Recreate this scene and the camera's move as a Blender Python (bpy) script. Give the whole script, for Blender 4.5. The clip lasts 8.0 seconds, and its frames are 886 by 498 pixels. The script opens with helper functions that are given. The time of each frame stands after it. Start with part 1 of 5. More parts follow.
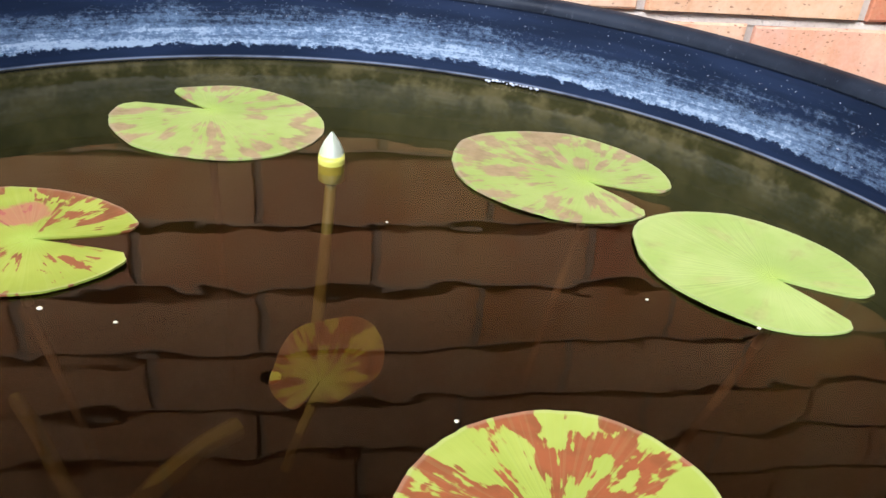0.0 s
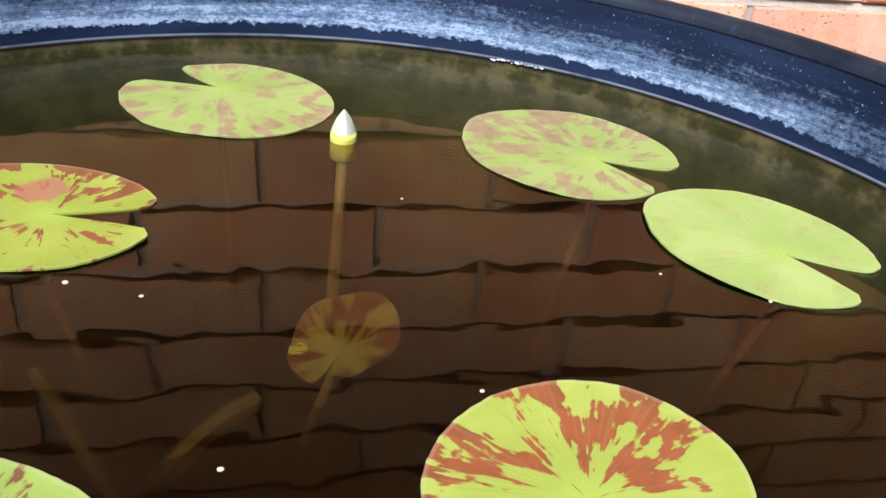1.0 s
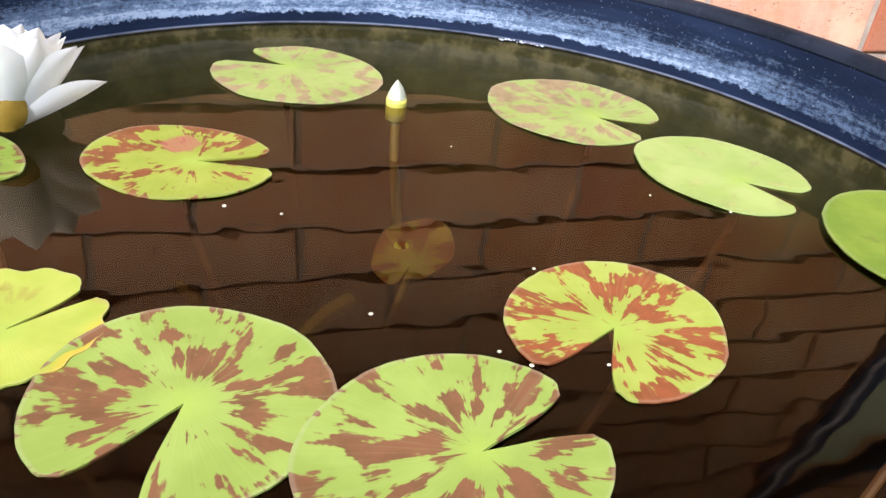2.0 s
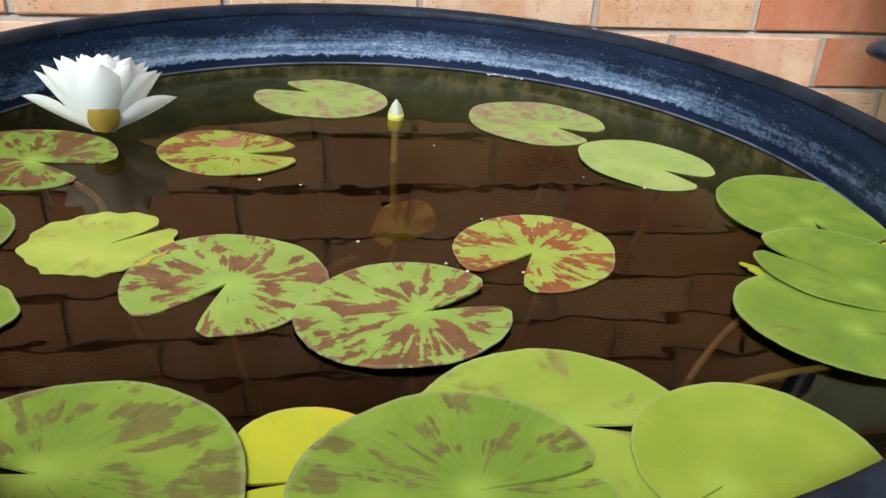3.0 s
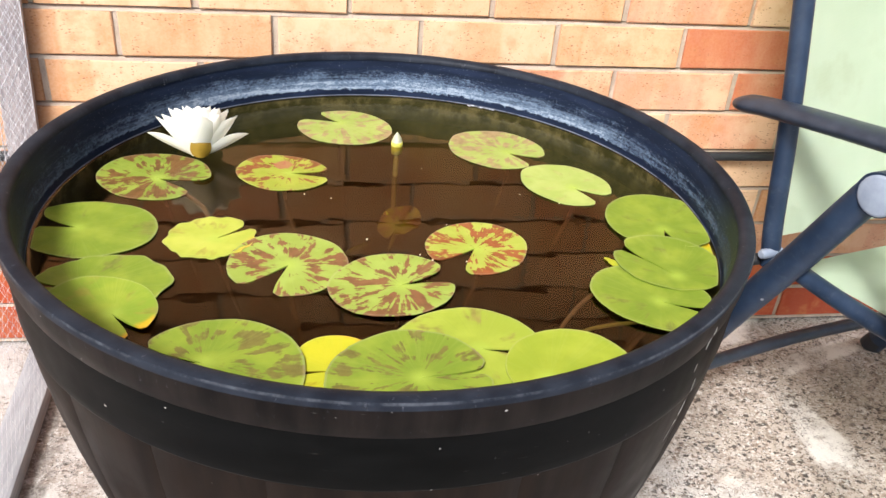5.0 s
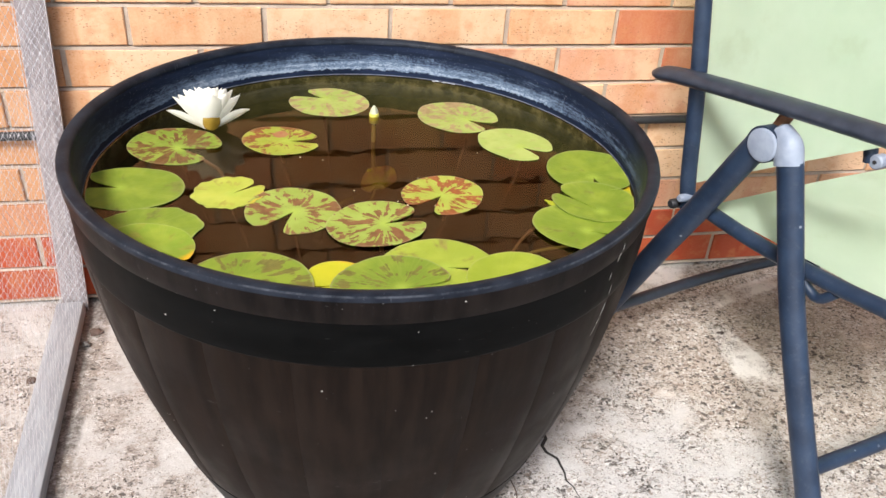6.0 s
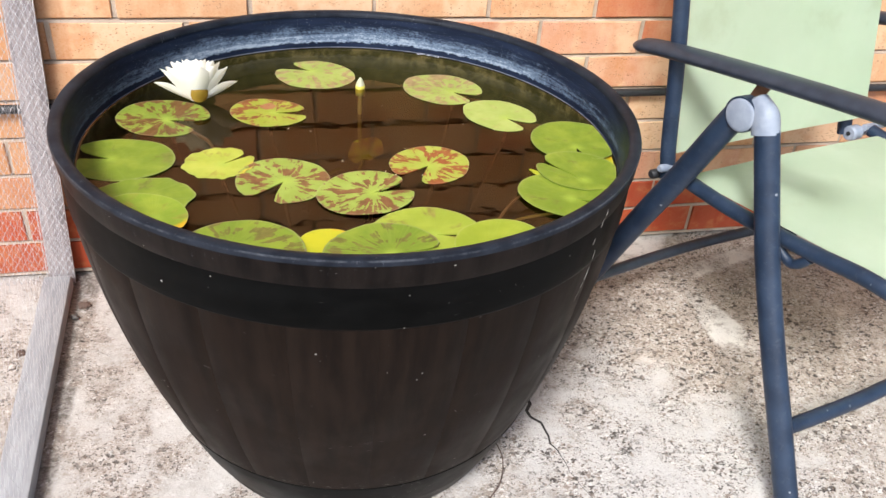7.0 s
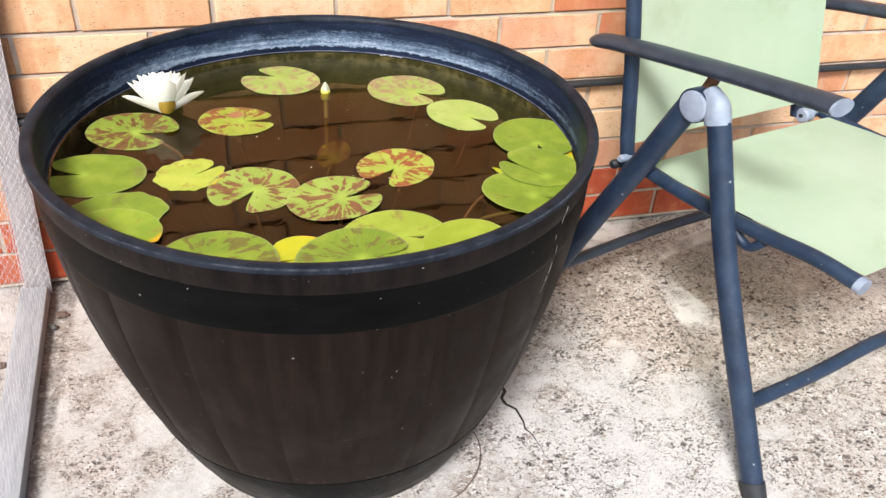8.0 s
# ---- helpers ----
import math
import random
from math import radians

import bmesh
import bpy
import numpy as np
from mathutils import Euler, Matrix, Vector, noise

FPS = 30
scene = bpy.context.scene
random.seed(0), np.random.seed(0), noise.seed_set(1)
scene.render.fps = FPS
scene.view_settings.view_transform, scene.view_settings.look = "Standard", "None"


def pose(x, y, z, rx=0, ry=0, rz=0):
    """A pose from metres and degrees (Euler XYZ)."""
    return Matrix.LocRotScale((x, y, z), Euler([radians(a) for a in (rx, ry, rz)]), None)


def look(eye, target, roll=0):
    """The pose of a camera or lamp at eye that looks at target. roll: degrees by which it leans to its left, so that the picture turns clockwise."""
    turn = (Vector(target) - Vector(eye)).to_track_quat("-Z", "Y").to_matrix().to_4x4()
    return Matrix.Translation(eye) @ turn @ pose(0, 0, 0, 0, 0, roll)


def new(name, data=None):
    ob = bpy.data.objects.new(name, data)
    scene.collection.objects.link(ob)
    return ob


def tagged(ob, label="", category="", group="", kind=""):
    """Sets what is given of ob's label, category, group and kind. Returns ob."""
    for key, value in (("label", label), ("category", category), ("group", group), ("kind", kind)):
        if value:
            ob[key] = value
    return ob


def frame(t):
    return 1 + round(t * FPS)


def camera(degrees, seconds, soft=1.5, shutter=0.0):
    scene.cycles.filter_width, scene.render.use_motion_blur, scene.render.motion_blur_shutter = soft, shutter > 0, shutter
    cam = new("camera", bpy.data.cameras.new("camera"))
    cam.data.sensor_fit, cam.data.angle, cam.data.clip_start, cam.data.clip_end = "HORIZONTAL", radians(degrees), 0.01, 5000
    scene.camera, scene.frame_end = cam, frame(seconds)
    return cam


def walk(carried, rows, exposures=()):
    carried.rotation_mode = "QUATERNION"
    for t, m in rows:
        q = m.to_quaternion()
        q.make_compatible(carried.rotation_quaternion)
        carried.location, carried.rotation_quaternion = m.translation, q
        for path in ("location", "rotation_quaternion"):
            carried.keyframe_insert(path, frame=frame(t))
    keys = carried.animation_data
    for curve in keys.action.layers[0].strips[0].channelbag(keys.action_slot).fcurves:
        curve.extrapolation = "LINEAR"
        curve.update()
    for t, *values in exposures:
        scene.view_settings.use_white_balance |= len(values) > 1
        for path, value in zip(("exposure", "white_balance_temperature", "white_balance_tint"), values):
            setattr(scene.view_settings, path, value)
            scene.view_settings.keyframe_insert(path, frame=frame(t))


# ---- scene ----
cam = camera(57.45, 8.0)
PATH = [
    (0.0, (0.3731, -0.6794, 0.6950), (0.5563, 0.1627, 0.1877), 5.81),
    (0.5, (0.3649, -0.6763, 0.6906), (0.5523, 0.1601, 0.1756), 6.13),
    (1.0, (0.3579, -0.6832, 0.6934), (0.5571, 0.1450, 0.1696), 6.40),
    (1.5, (0.3255, -0.7373, 0.7001), (0.5343, 0.0863, 0.1728), 6.26),
    (2.0, (0.2824, -0.7979, 0.7286), (0.5198, 0.0120, 0.1923), 6.33),
    (2.2, (0.2904, -0.8217, 0.7286), (0.5224, -0.0074, 0.1966), 5.71),
    (3.3, (0.2984, -1.0426, 0.7525), (0.4660, -0.1534, 0.3267), 3.80),
    (3.5, (0.3046, -1.0803, 0.7529), (0.4640, -0.1753, 0.3585), 3.65),
    (4.0, (0.3006, -1.1452, 0.7671), (0.4483, -0.2234, 0.4087), 3.48),
    (4.5, (0.2972, -1.1556, 0.8418), (0.4360, -0.2656, 0.4074), 3.52),
    (5.0, (0.2795, -1.2541, 0.9406), (0.4400, -0.4107, 0.4278), 4.73),
    (5.2, (0.2725, -1.3081, 0.9704), (0.4411, -0.4702, 0.4512), 4.49),
    (6.5, (0.2290, -1.4881, 1.0196), (0.4342, -0.6750, 0.4749), 4.47),
    (7.0, (0.2255, -1.4853, 1.0189), (0.4415, -0.6817, 0.4643), 4.76),
    (7.5, (0.2178, -1.4927, 1.0262), (0.4471, -0.6937, 0.4703), 4.62),
    (8.0, (0.2282, -1.5071, 1.0577), (0.4711, -0.7213, 0.4890), 3.48),
]
walk(cam, [(t, look(eye, target, roll)) for t, eye, target, roll in PATH],
     exposures=[(0.0, 0.86, 5250, 12), (1.4, 0.90, 5350, 15), (2.2, 0.98, 5400, 17), (3.3, 0.24, 5400, 4), (4.3, 0.28, 6200, 13), (4.55, 0.52, 6150, 9.5), (5.0, 0.97, 6150, 11), (6.3, 0.73, 6150, 11), (8.0, 0.83, 6100, 10)])

# ---- light ----
SUN_AZ, SUN_EL = radians(213), radians(47)        # the sun stands before the wall, to its left, behind thin cloud
world = bpy.data.worlds.new("sky")
scene.world = world
world.use_nodes = True
wn = world.node_tree
sky = wn.nodes.new("ShaderNodeTexSky")
sky.sky_type = "NISHITA"
sky.sun_disc = False
sky.sun_elevation = SUN_EL
sky.sun_rotation = SUN_AZ
sky.air_density, sky.dust_density, sky.ozone_density = 1.0, 3.0, 1.0
wn.links.new(sky.outputs[0], wn.nodes["Background"].inputs[0])
wn.nodes["Background"].inputs[1].default_value = 0.12
sun_data = bpy.data.lights.new("sun", "SUN")
sun_data.energy, sun_data.angle, sun_data.color = 2.95, radians(14), (1.0, 0.97, 0.93)
sun = new("sun", sun_data)
sun.matrix_world = look((math.sin(SUN_AZ) * math.cos(SUN_EL) * 10, math.cos(SUN_AZ) * math.cos(SUN_EL) * 10, math.sin(SUN_EL) * 10), (0, 0, 0))

# ---- measures ----
GZ = -0.012                                         # top of the concrete
WATER = 0.4933
TUB = Vector((0.3646, -0.4371, GZ))


# ---- material helpers ----
class Mat:
    """A small node graph builder round one Principled shader."""

    def __init__(self, name, rough=0.6, metal=0.0, spec=0.5):
        self.m = bpy.data.materials.new(name)
        self.m.use_nodes = True
        self.t = self.m.node_tree
        self.b = self.t.nodes["Principled BSDF"]
        self.b.inputs["Roughness"].default_value = rough
        self.b.inputs["Metallic"].default_value = metal
        self.b.inputs["Specular IOR Level"].default_value = spec

    def node(self, kind, **sets):
        n = self.t.nodes.new(kind)
        for k, v in sets.items():
            setattr(n, k, v)
        return n

    def put(self, n, key, v):
        if isinstance(v, bpy.types.NodeSocket):
            self.t.links.new(v, n.inputs[key])
        else:
            n.inputs[key].default_value = v

    def coord(self, which="Object"):
        return self.node("ShaderNodeTexCoord").outputs[which]

    def rand(self):
        return self.node("ShaderNodeObjectInfo").outputs["Random"]

    def island(self):
        return self.node("ShaderNodeNewGeometry").outputs["Random Per Island"]

    def vec(self, op, a, b=None):
        n = self.node("ShaderNodeVectorMath", operation=op)
        self.put(n, 0, a)
        if b is not None:
            self.put(n, "Scale" if op == "SCALE" else 1, b)
        return n.outputs["Value"] if op in ("LENGTH", "DOT_PRODUCT", "DISTANCE") else n.outputs["Vector"]

    def math(self, op, a, b=0.0, clamp=False):
        n = self.node("ShaderNodeMath", operation=op, use_clamp=clamp)
        self.put(n, 0, a)
        self.put(n, 1, b)
        return n.outputs[0]

    def noise(self, v, scale, detail=4.0, rough=0.55, dist=0.0):
        n = self.node("ShaderNodeTexNoise")
        self.put(n, "Vector", v)
        self.put(n, "Scale", scale)
        self.put(n, "Detail", detail)
        self.put(n, "Roughness", rough)
        self.put(n, "Distortion", dist)
        return n.outputs["Fac"]

    def voronoi(self, v, scale, feature="F1"):
        n = self.node("ShaderNodeTexVoronoi", feature=feature)
        self.put(n, "Vector", v)
        self.put(n, "Scale", scale)
        return n

    def ramp(self, v, stops, mode="LINEAR"):
        n = self.node("ShaderNodeValToRGB")
        n.color_ramp.interpolation = mode
        el = n.color_ramp.elements
        while len(el) < len(stops):
            el.new(0.5)
        for e, (p, c) in zip(el, stops):
            e.position = p
            e.color = (*c, 1) if not isinstance(c, (int, float)) else (c, c, c, 1)
        self.put(n, 0, v)
        return n.outputs[0]

    def step(self, v, lo, hi, a=0.0, b=1.0):
        n = self.node("ShaderNodeMapRange", interpolation_type="SMOOTHSTEP")
        for k, x in (("Value", v), ("From Min", lo), ("From Max", hi), ("To Min", a), ("To Max", b)):
            self.put(n, k, x)
        return n.outputs[0]

    def mix(self, f, a, b, mode="MIX"):
        n = self.node("ShaderNodeMix", data_type="RGBA", blend_type=mode)
        self.put(n, 0, f)
        for i, c in ((6, a), (7, b)):
            if isinstance(c, bpy.types.NodeSocket):
                self.t.links.new(c, n.inputs[i])
            else:
                n.inputs[i].default_value = (*c, 1)
        return n.outputs[2]

    def xyz(self, v):
        n = self.node("ShaderNodeSeparateXYZ")
        self.put(n, 0, v)
        return n.outputs

    def vector(self, x, y, z):
        n = self.node("ShaderNodeCombineXYZ")
        for i, c in enumerate((x, y, z)):
            self.put(n, i, c)
        return n.outputs[0]

    def bump(self, h, strength=0.3, dist=0.002):
        n = self.node("ShaderNodeBump")
        self.put(n, "Height", h)
        self.put(n, "Strength", strength)
        self.put(n, "Distance", dist)
        self.t.links.new(n.outputs[0], self.b.inputs["Normal"])

    def out(self, **kw):
        for k, v in kw.items():
            k = {"color": "Base Color", "rough": "Roughness", "metal": "Metallic", "sub": "Subsurface Weight"}[k]
            if not isinstance(v, (bpy.types.NodeSocket, float, int)):
                v = (*v, 1)
            self.put(self.b, k, v)
        return self.m


def brick_mat(name, stops, each=True, dark=0.80, pale=1.0):
    m = Mat(name, 0.85, spec=0.3)
    p = m.coord()
    r = m.rand() if each else m.island()
    v = m.vec("ADD", p, m.vec("SCALE", (3.7, 9.1, 5.3), r)) if each else p
    base = m.ramp(r, stops)
    # upright bands of the kiln's flash: a sharp-edged one and a soft one
    band = m.noise(m.vec("MULTIPLY", v, (9.0, 9.0, 0.6)), 1.0, 1.0)
    base = m.mix(m.step(band, 0.54, 0.57, 0.0, 0.55 * pale), base, m.mix(0.62, base, (0.52, 0.21, 0.060)))
    flash = m.noise(m.vec("MULTIPLY", v, (16.0, 16.0, 4.0)), 1.0, 3.0)
    base = m.mix(m.step(flash, 0.44, 0.62, 0.0, 0.8 * pale), base, m.mix(0.45, base, (0.74, 0.50, 0.30)))
    warm = m.noise(v, 30.0, 4.0, 0.6)
    base = m.mix(m.step(warm, 0.46, 0.70, 0.0, 0.75), base, m.mix(0.6, base, (0.52, 0.21, 0.080)))
    cloud = m.noise(m.vec("ADD", v, (4.0, 1.0, 7.0)), 11.0, 5.0, 0.65)
    base = m.mix(m.step(cloud, 0.50, 0.68, 0.0, 0.60 * pale), base, m.mix(0.55, base, (0.60, 0.24, 0.085)))
    base = m.mix(m.step(cloud, 0.46, 0.32, 0.0, 0.50 * pale), base, (0.74, 0.50, 0.31))
    # small dark flecks drawn out sideways, in clusters
    w = m.vec("ADD", v, m.vec("SCALE", m.vector(m.noise(v, 240.0), 0.0, m.noise(v, 260.0)), 0.004))
    pits = m.voronoi(m.vec("MULTIPLY", w, (0.55, 1.0, 1.40)), 330.0)
    size = m.math("MULTIPLY", m.math("POWER", m.xyz(pits.outputs["Color"])[0], 2.0), 0.46)
    gate = m.step(m.noise(v, 26.0, 3.0), 0.36, 0.54)
    speck = m.math("MULTIPLY", m.step(m.math("SUBTRACT", pits.outputs["Distance"], m.math("MULTIPLY", size, gate)), 0.02, -0.08), gate)
    col = m.mix(m.math("MULTIPLY", speck, dark), base, (0.215, 0.078, 0.030))
    fine = m.noise(v, 260.0, 3.0)
    h = m.math("SUBTRACT", m.math("MULTIPLY", fine, 0.10), m.math("MULTIPLY", speck, 0.55))
    m.bump(h, 0.4, 0.0015)
    # a strip of darker, more orange brick beside the netting
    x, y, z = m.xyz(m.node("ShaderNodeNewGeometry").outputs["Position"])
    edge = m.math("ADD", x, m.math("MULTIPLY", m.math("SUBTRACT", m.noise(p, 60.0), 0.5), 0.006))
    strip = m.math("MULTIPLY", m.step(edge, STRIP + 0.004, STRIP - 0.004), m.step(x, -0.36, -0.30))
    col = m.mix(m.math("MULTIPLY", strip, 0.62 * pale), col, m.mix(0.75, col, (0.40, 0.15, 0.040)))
    return m.out(color=m.mix(m.step(fine, 0.3, 0.7, 0.0, 0.16 * pale), col, (0.75, 0.54, 0.38)), rough=0.88)


STRIP = -0.085                                      # right edge of the darker orange strip
SAND = [(0.0, (0.53, 0.285, 0.135)), (0.22, (0.63, 0.375, 0.205)), (0.45, (0.71, 0.475, 0.29)), (0.62, (0.67, 0.43, 0.255)), (0.80, (0.57, 0.305, 0.15)), (0.92, (0.70, 0.47, 0.28)), (1.0, (0.60, 0.32, 0.175))]
PINK = [(0.0, (0.56, 0.25, 0.14)), (0.5, (0.62, 0.32, 0.20)), (1.0, (0.52, 0.22, 0.12))]
RUST = [(0.0, (0.46, 0.13, 0.06)), (0.5, (0.50, 0.16, 0.075)), (1.0, (0.42, 0.11, 0.05))]
DEEP = [(0.0, (0.34, 0.044, 0.014)), (0.5, (0.41, 0.058, 0.018)), (1.0, (0.30, 0.036, 0.012))]
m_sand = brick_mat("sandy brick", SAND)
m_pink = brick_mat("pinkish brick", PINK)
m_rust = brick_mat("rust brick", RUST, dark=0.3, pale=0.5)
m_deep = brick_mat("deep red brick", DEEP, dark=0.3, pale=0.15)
m_far_brick = brick_mat("sandy brick of the upper wall", SAND, each=False)


def mortar_mat():
    m = Mat("mortar", 0.95, spec=0.2)
    p = m.coord()
    c = m.mix(m.step(m.noise(p, 18.0), 0.35, 0.7), (0.40, 0.315, 0.24), (0.52, 0.425, 0.33))
    g = m.noise(p, 350.0, 3.0)
    m.bump(g, 0.6, 0.002)
    return m.out(color=m.mix(m.step(g, 0.55, 0.75, 0.0, 0.5), c, (0.24, 0.20, 0.16)))


m_mortar = mortar_mat()


def concrete_mat():
    m = Mat("worn concrete", 0.9, spec=0.25)
    p = m.coord()
    gx, gy, _ = m.xyz(p)
    pale = m.mix(m.step(m.noise(p, 9.0, 5.0), 0.35, 0.68), (0.41, 0.380, 0.345), (0.53, 0.50, 0.46))
    pale = m.mix(m.step(m.noise(p, 85.0, 4.0, 0.65), 0.40, 0.66, 0.0, 0.5), pale, (0.56, 0.535, 0.50))
    # damp brown staining round a middle under the chair
    q = m.vec("MULTIPLY", m.vec("SUBTRACT", p, (1.24, -0.29, 0.0)), (0.86, 1.25, 0.0))
    wob = m.noise(p, 6.5, 6.0, 0.65)
    reach = m.math("ADD", m.vec("LENGTH", q), m.math("MULTIPLY", m.math("SUBTRACT", wob, 0.5), 0.60))
    stain = m.step(reach, 0.46, 0.26)
    brown = m.mix(m.step(m.noise(p, 24.0, 5.0, 0.65), 0.36, 0.66), (0.48, 0.395, 0.315), (0.68, 0.595, 0.505))
    # broom marks show through the stain
    broom = m.noise(m.vec("MULTIPLY", p, (16.0, 210.0, 1.0)), 1.0, 3.0, 0.6)
    brown = m.mix(m.step(broom, 0.48, 0.64, 0.0, 0.50), brown, (0.37, 0.295, 0.23))
    col = m.mix(m.math("MULTIPLY", stain, 0.90), pale, brown)
    # pale scraped patches in the stain: a wedge, and a band nearer the wall
    ragged = m.math("MULTIPLY", m.math("SUBTRACT", m.noise(p, 34.0, 5.0, 0.7), 0.5), 0.020)
    sx = m.math("SUBTRACT", gx, m.math("ADD", 1.141, m.math("MULTIPLY", m.math("ADD", gy, 0.23), -0.06)))
    half = m.step(gy, -0.19, -0.36, 0.014, 0.044)
    wedge = m.math("SUBTRACT", m.math("ADD", m.math("ABSOLUTE", sx), ragged), half)
    wedge = m.math("MULTIPLY", m.step(wedge, 0.007, -0.007), m.math("MULTIPLY", m.step(gy, -0.205, -0.235), m.step(gy, -0.46, -0.38)))
    band = m.math("ADD", m.math("ABSOLUTE", m.math("SUBTRACT", gy, m.math("MULTIPLY", m.math("SUBTRACT", gx, 1.62), 0.33))), ragged)
    band = m.math("MULTIPLY", m.step(band, 0.032, 0.018), m.math("MULTIPLY", m.step(gx, 1.16, 1.19), m.step(gx, 1.44, 1.37)))
    foot = m.math("ADD", m.math("ADD", gy, m.math("MULTIPLY", ragged, 1.6)), m.math("MULTIPLY", m.math("SUBTRACT", gx, 1.02), -0.25))
    foot = m.math("MULTIPLY", m.step(foot, -0.105, -0.085), m.math("MULTIPLY", m.step(m.math("ADD", gx, ragged), 1.225, 1.195), m.math("MULTIPLY", m.step(gx, 0.92, 1.00), m.step(gy, 0.04, 0.02))))
    scraped = m.math("MAXIMUM", m.math("MAXIMUM", wedge, band), m.math("MULTIPLY", foot, 0.75))
    col = m.mix(m.math("MULTIPLY", scraped, 0.92), col, (0.80, 0.77, 0.71))
    # dirt gathered along the batten, with the batten's shadow painted into it
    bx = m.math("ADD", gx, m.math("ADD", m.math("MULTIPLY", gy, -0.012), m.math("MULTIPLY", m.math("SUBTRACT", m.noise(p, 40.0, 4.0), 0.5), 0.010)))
    dirt_shade = m.math("MULTIPLY", m.step(bx, -0.100, -0.112), m.math("MULTIPLY", m.step(bx, -0.21, -0.19), m.math("MULTIPLY", m.step(gy, -1.35, -1.05), m.step(gy, 0.04, 0.02))))
    col = m.mix(m.math("MULTIPLY", dirt_shade, m.step(m.noise(p, 120.0, 4.0, 0.7), 0.4, 0.62, 0.86, 0.45)), col, (0.085, 0.068, 0.054))
    # where the skin has worn off the grit lies open: dark, brown and white grains of many sizes
    wear = m.math("ADD", m.noise(p, 11.0, 5.0, 0.65), m.math("MULTIPLY", stain, 0.05))
    wear = m.math("ADD", wear, m.math("MULTIPLY", m.step(gx, 0.35, 0.75, 0.0, 0.085), m.step(gy, -3.0, -1.2)))
    # a gritty hollow beside the tub; the scraped patches are smoother
    hollow = m.vec("LENGTH", m.vec("MULTIPLY", m.vec("SUBTRACT", p, (0.99, -0.25, 0.0)), (0.9, 1.3, 0.0)))
    hollow = m.step(m.math("ADD", hollow, m.math("MULTIPLY", m.math("SUBTRACT", wob, 0.5), 0.25)), 0.22, 0.08)
    wear = m.math("ADD", wear, m.math("SUBTRACT", m.math("MULTIPLY", hollow, 0.07), m.math("MULTIPLY", scraped, 0.16)))
    # a cleaner, paler stretch before the chair
    swept = m.math("ADD", m.vec("LENGTH", m.vec("MULTIPLY", m.vec("SUBTRACT", p, (0.86, -0.70, 0.0)), (1.0, 0.72, 0.0))), m.math("MULTIPLY", m.math("SUBTRACT", m.noise(p, 7.0, 6.0, 0.7), 0.5), 0.50))
    swept = m.step(swept, 0.27, 0.12)
    wear = m.math("SUBTRACT", wear, m.math("MULTIPLY", swept, 0.05))
    col = m.mix(m.step(wear, 0.42, 0.60, 0.0, 0.62), col, (0.435, 0.375, 0.32))
    # grime in patches as wide as a thumb
    thumb = m.noise(m.vec("ADD", p, (3.0, 8.0, 0.0)), 38.0, 7.0, 0.72)
    col = m.mix(m.math("MULTIPLY", m.step(thumb, 0.52, 0.62), m.step(wear, 0.40, 0.56, 0.10, 0.62)), col, (0.235, 0.190, 0.150))
    col = m.mix(m.math("MULTIPLY", m.step(thumb, 0.46, 0.36), 0.40), col, (0.66, 0.635, 0.60))
    col = m.mix(m.math("MULTIPLY", swept, 0.60), col, (0.56, 0.54, 0.51))
    warp = m.vec("ADD", p, m.vec("SCALE", m.vector(m.noise(p, 130.0, 2.0), m.noise(m.vec("ADD", p, (5, 9, 2)), 130.0, 2.0), 0.0), 0.009))
    relief = m.math("MULTIPLY", m.noise(p, 240.0, 3.0), 0.5)
    for scale, lo, hi, most in ((95.0, 0.50, 0.66, 0.88), (150.0, 0.48, 0.66, 0.88), (230.0, 0.44, 0.64, 0.88), (400.0, 0.35, 0.58, 0.85)):
        cell = m.voronoi(m.vec("MULTIPLY", warp, (0.9, 1.15, 1.0)), scale)
        ra, rb, _ = m.xyz(cell.outputs["Color"])
        open_ = m.step(wear, lo, hi)
        grain = m.math("MULTIPLY", m.step(m.math("SUBTRACT", cell.outputs["Distance"], m.math("MULTIPLY", rb, 0.62)), 0.06, -0.08), open_)
        dk = m.math("MULTIPLY", grain, m.step(ra, 0.27, 0.23))
        br = m.math("MULTIPLY", grain, m.math("MULTIPLY", m.step(ra, 0.27, 0.31), m.step(ra, 0.58, 0.54)))
        lt = m.math("MULTIPLY", m.math("MULTIPLY", grain, m.step(ra, 0.84, 0.88)), 0.7)
        col = m.mix(m.math("MULTIPLY", br, 0.65), col, (0.20, 0.145, 0.105))
        col = m.mix(lt, col, (0.72, 0.69, 0.64))
        col = m.mix(m.math("MULTIPLY", dk, most), col, (0.075, 0.063, 0.055))
        relief = m.math("ADD", relief, m.math("SUBTRACT", m.math("MULTIPLY", lt, 0.5), m.math("MULTIPLY", dk, 0.7)))
    # ragged groups of pits
    pit = m.math("MULTIPLY", m.step(m.noise(m.vec("MULTIPLY", p, (0.75, 1.3, 1.0)), 60.0, 8.0, 0.85), 0.585, 0.63), m.step(wear, 0.44, 0.60))
    col = m.mix(m.math("MULTIPLY", pit, 0.8), col, (0.10, 0.085, 0.075))
    m.bump(m.math("SUBTRACT", relief, m.math("MULTIPLY", pit, 0.8)), 0.85, 0.003)
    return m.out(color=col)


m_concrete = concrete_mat()


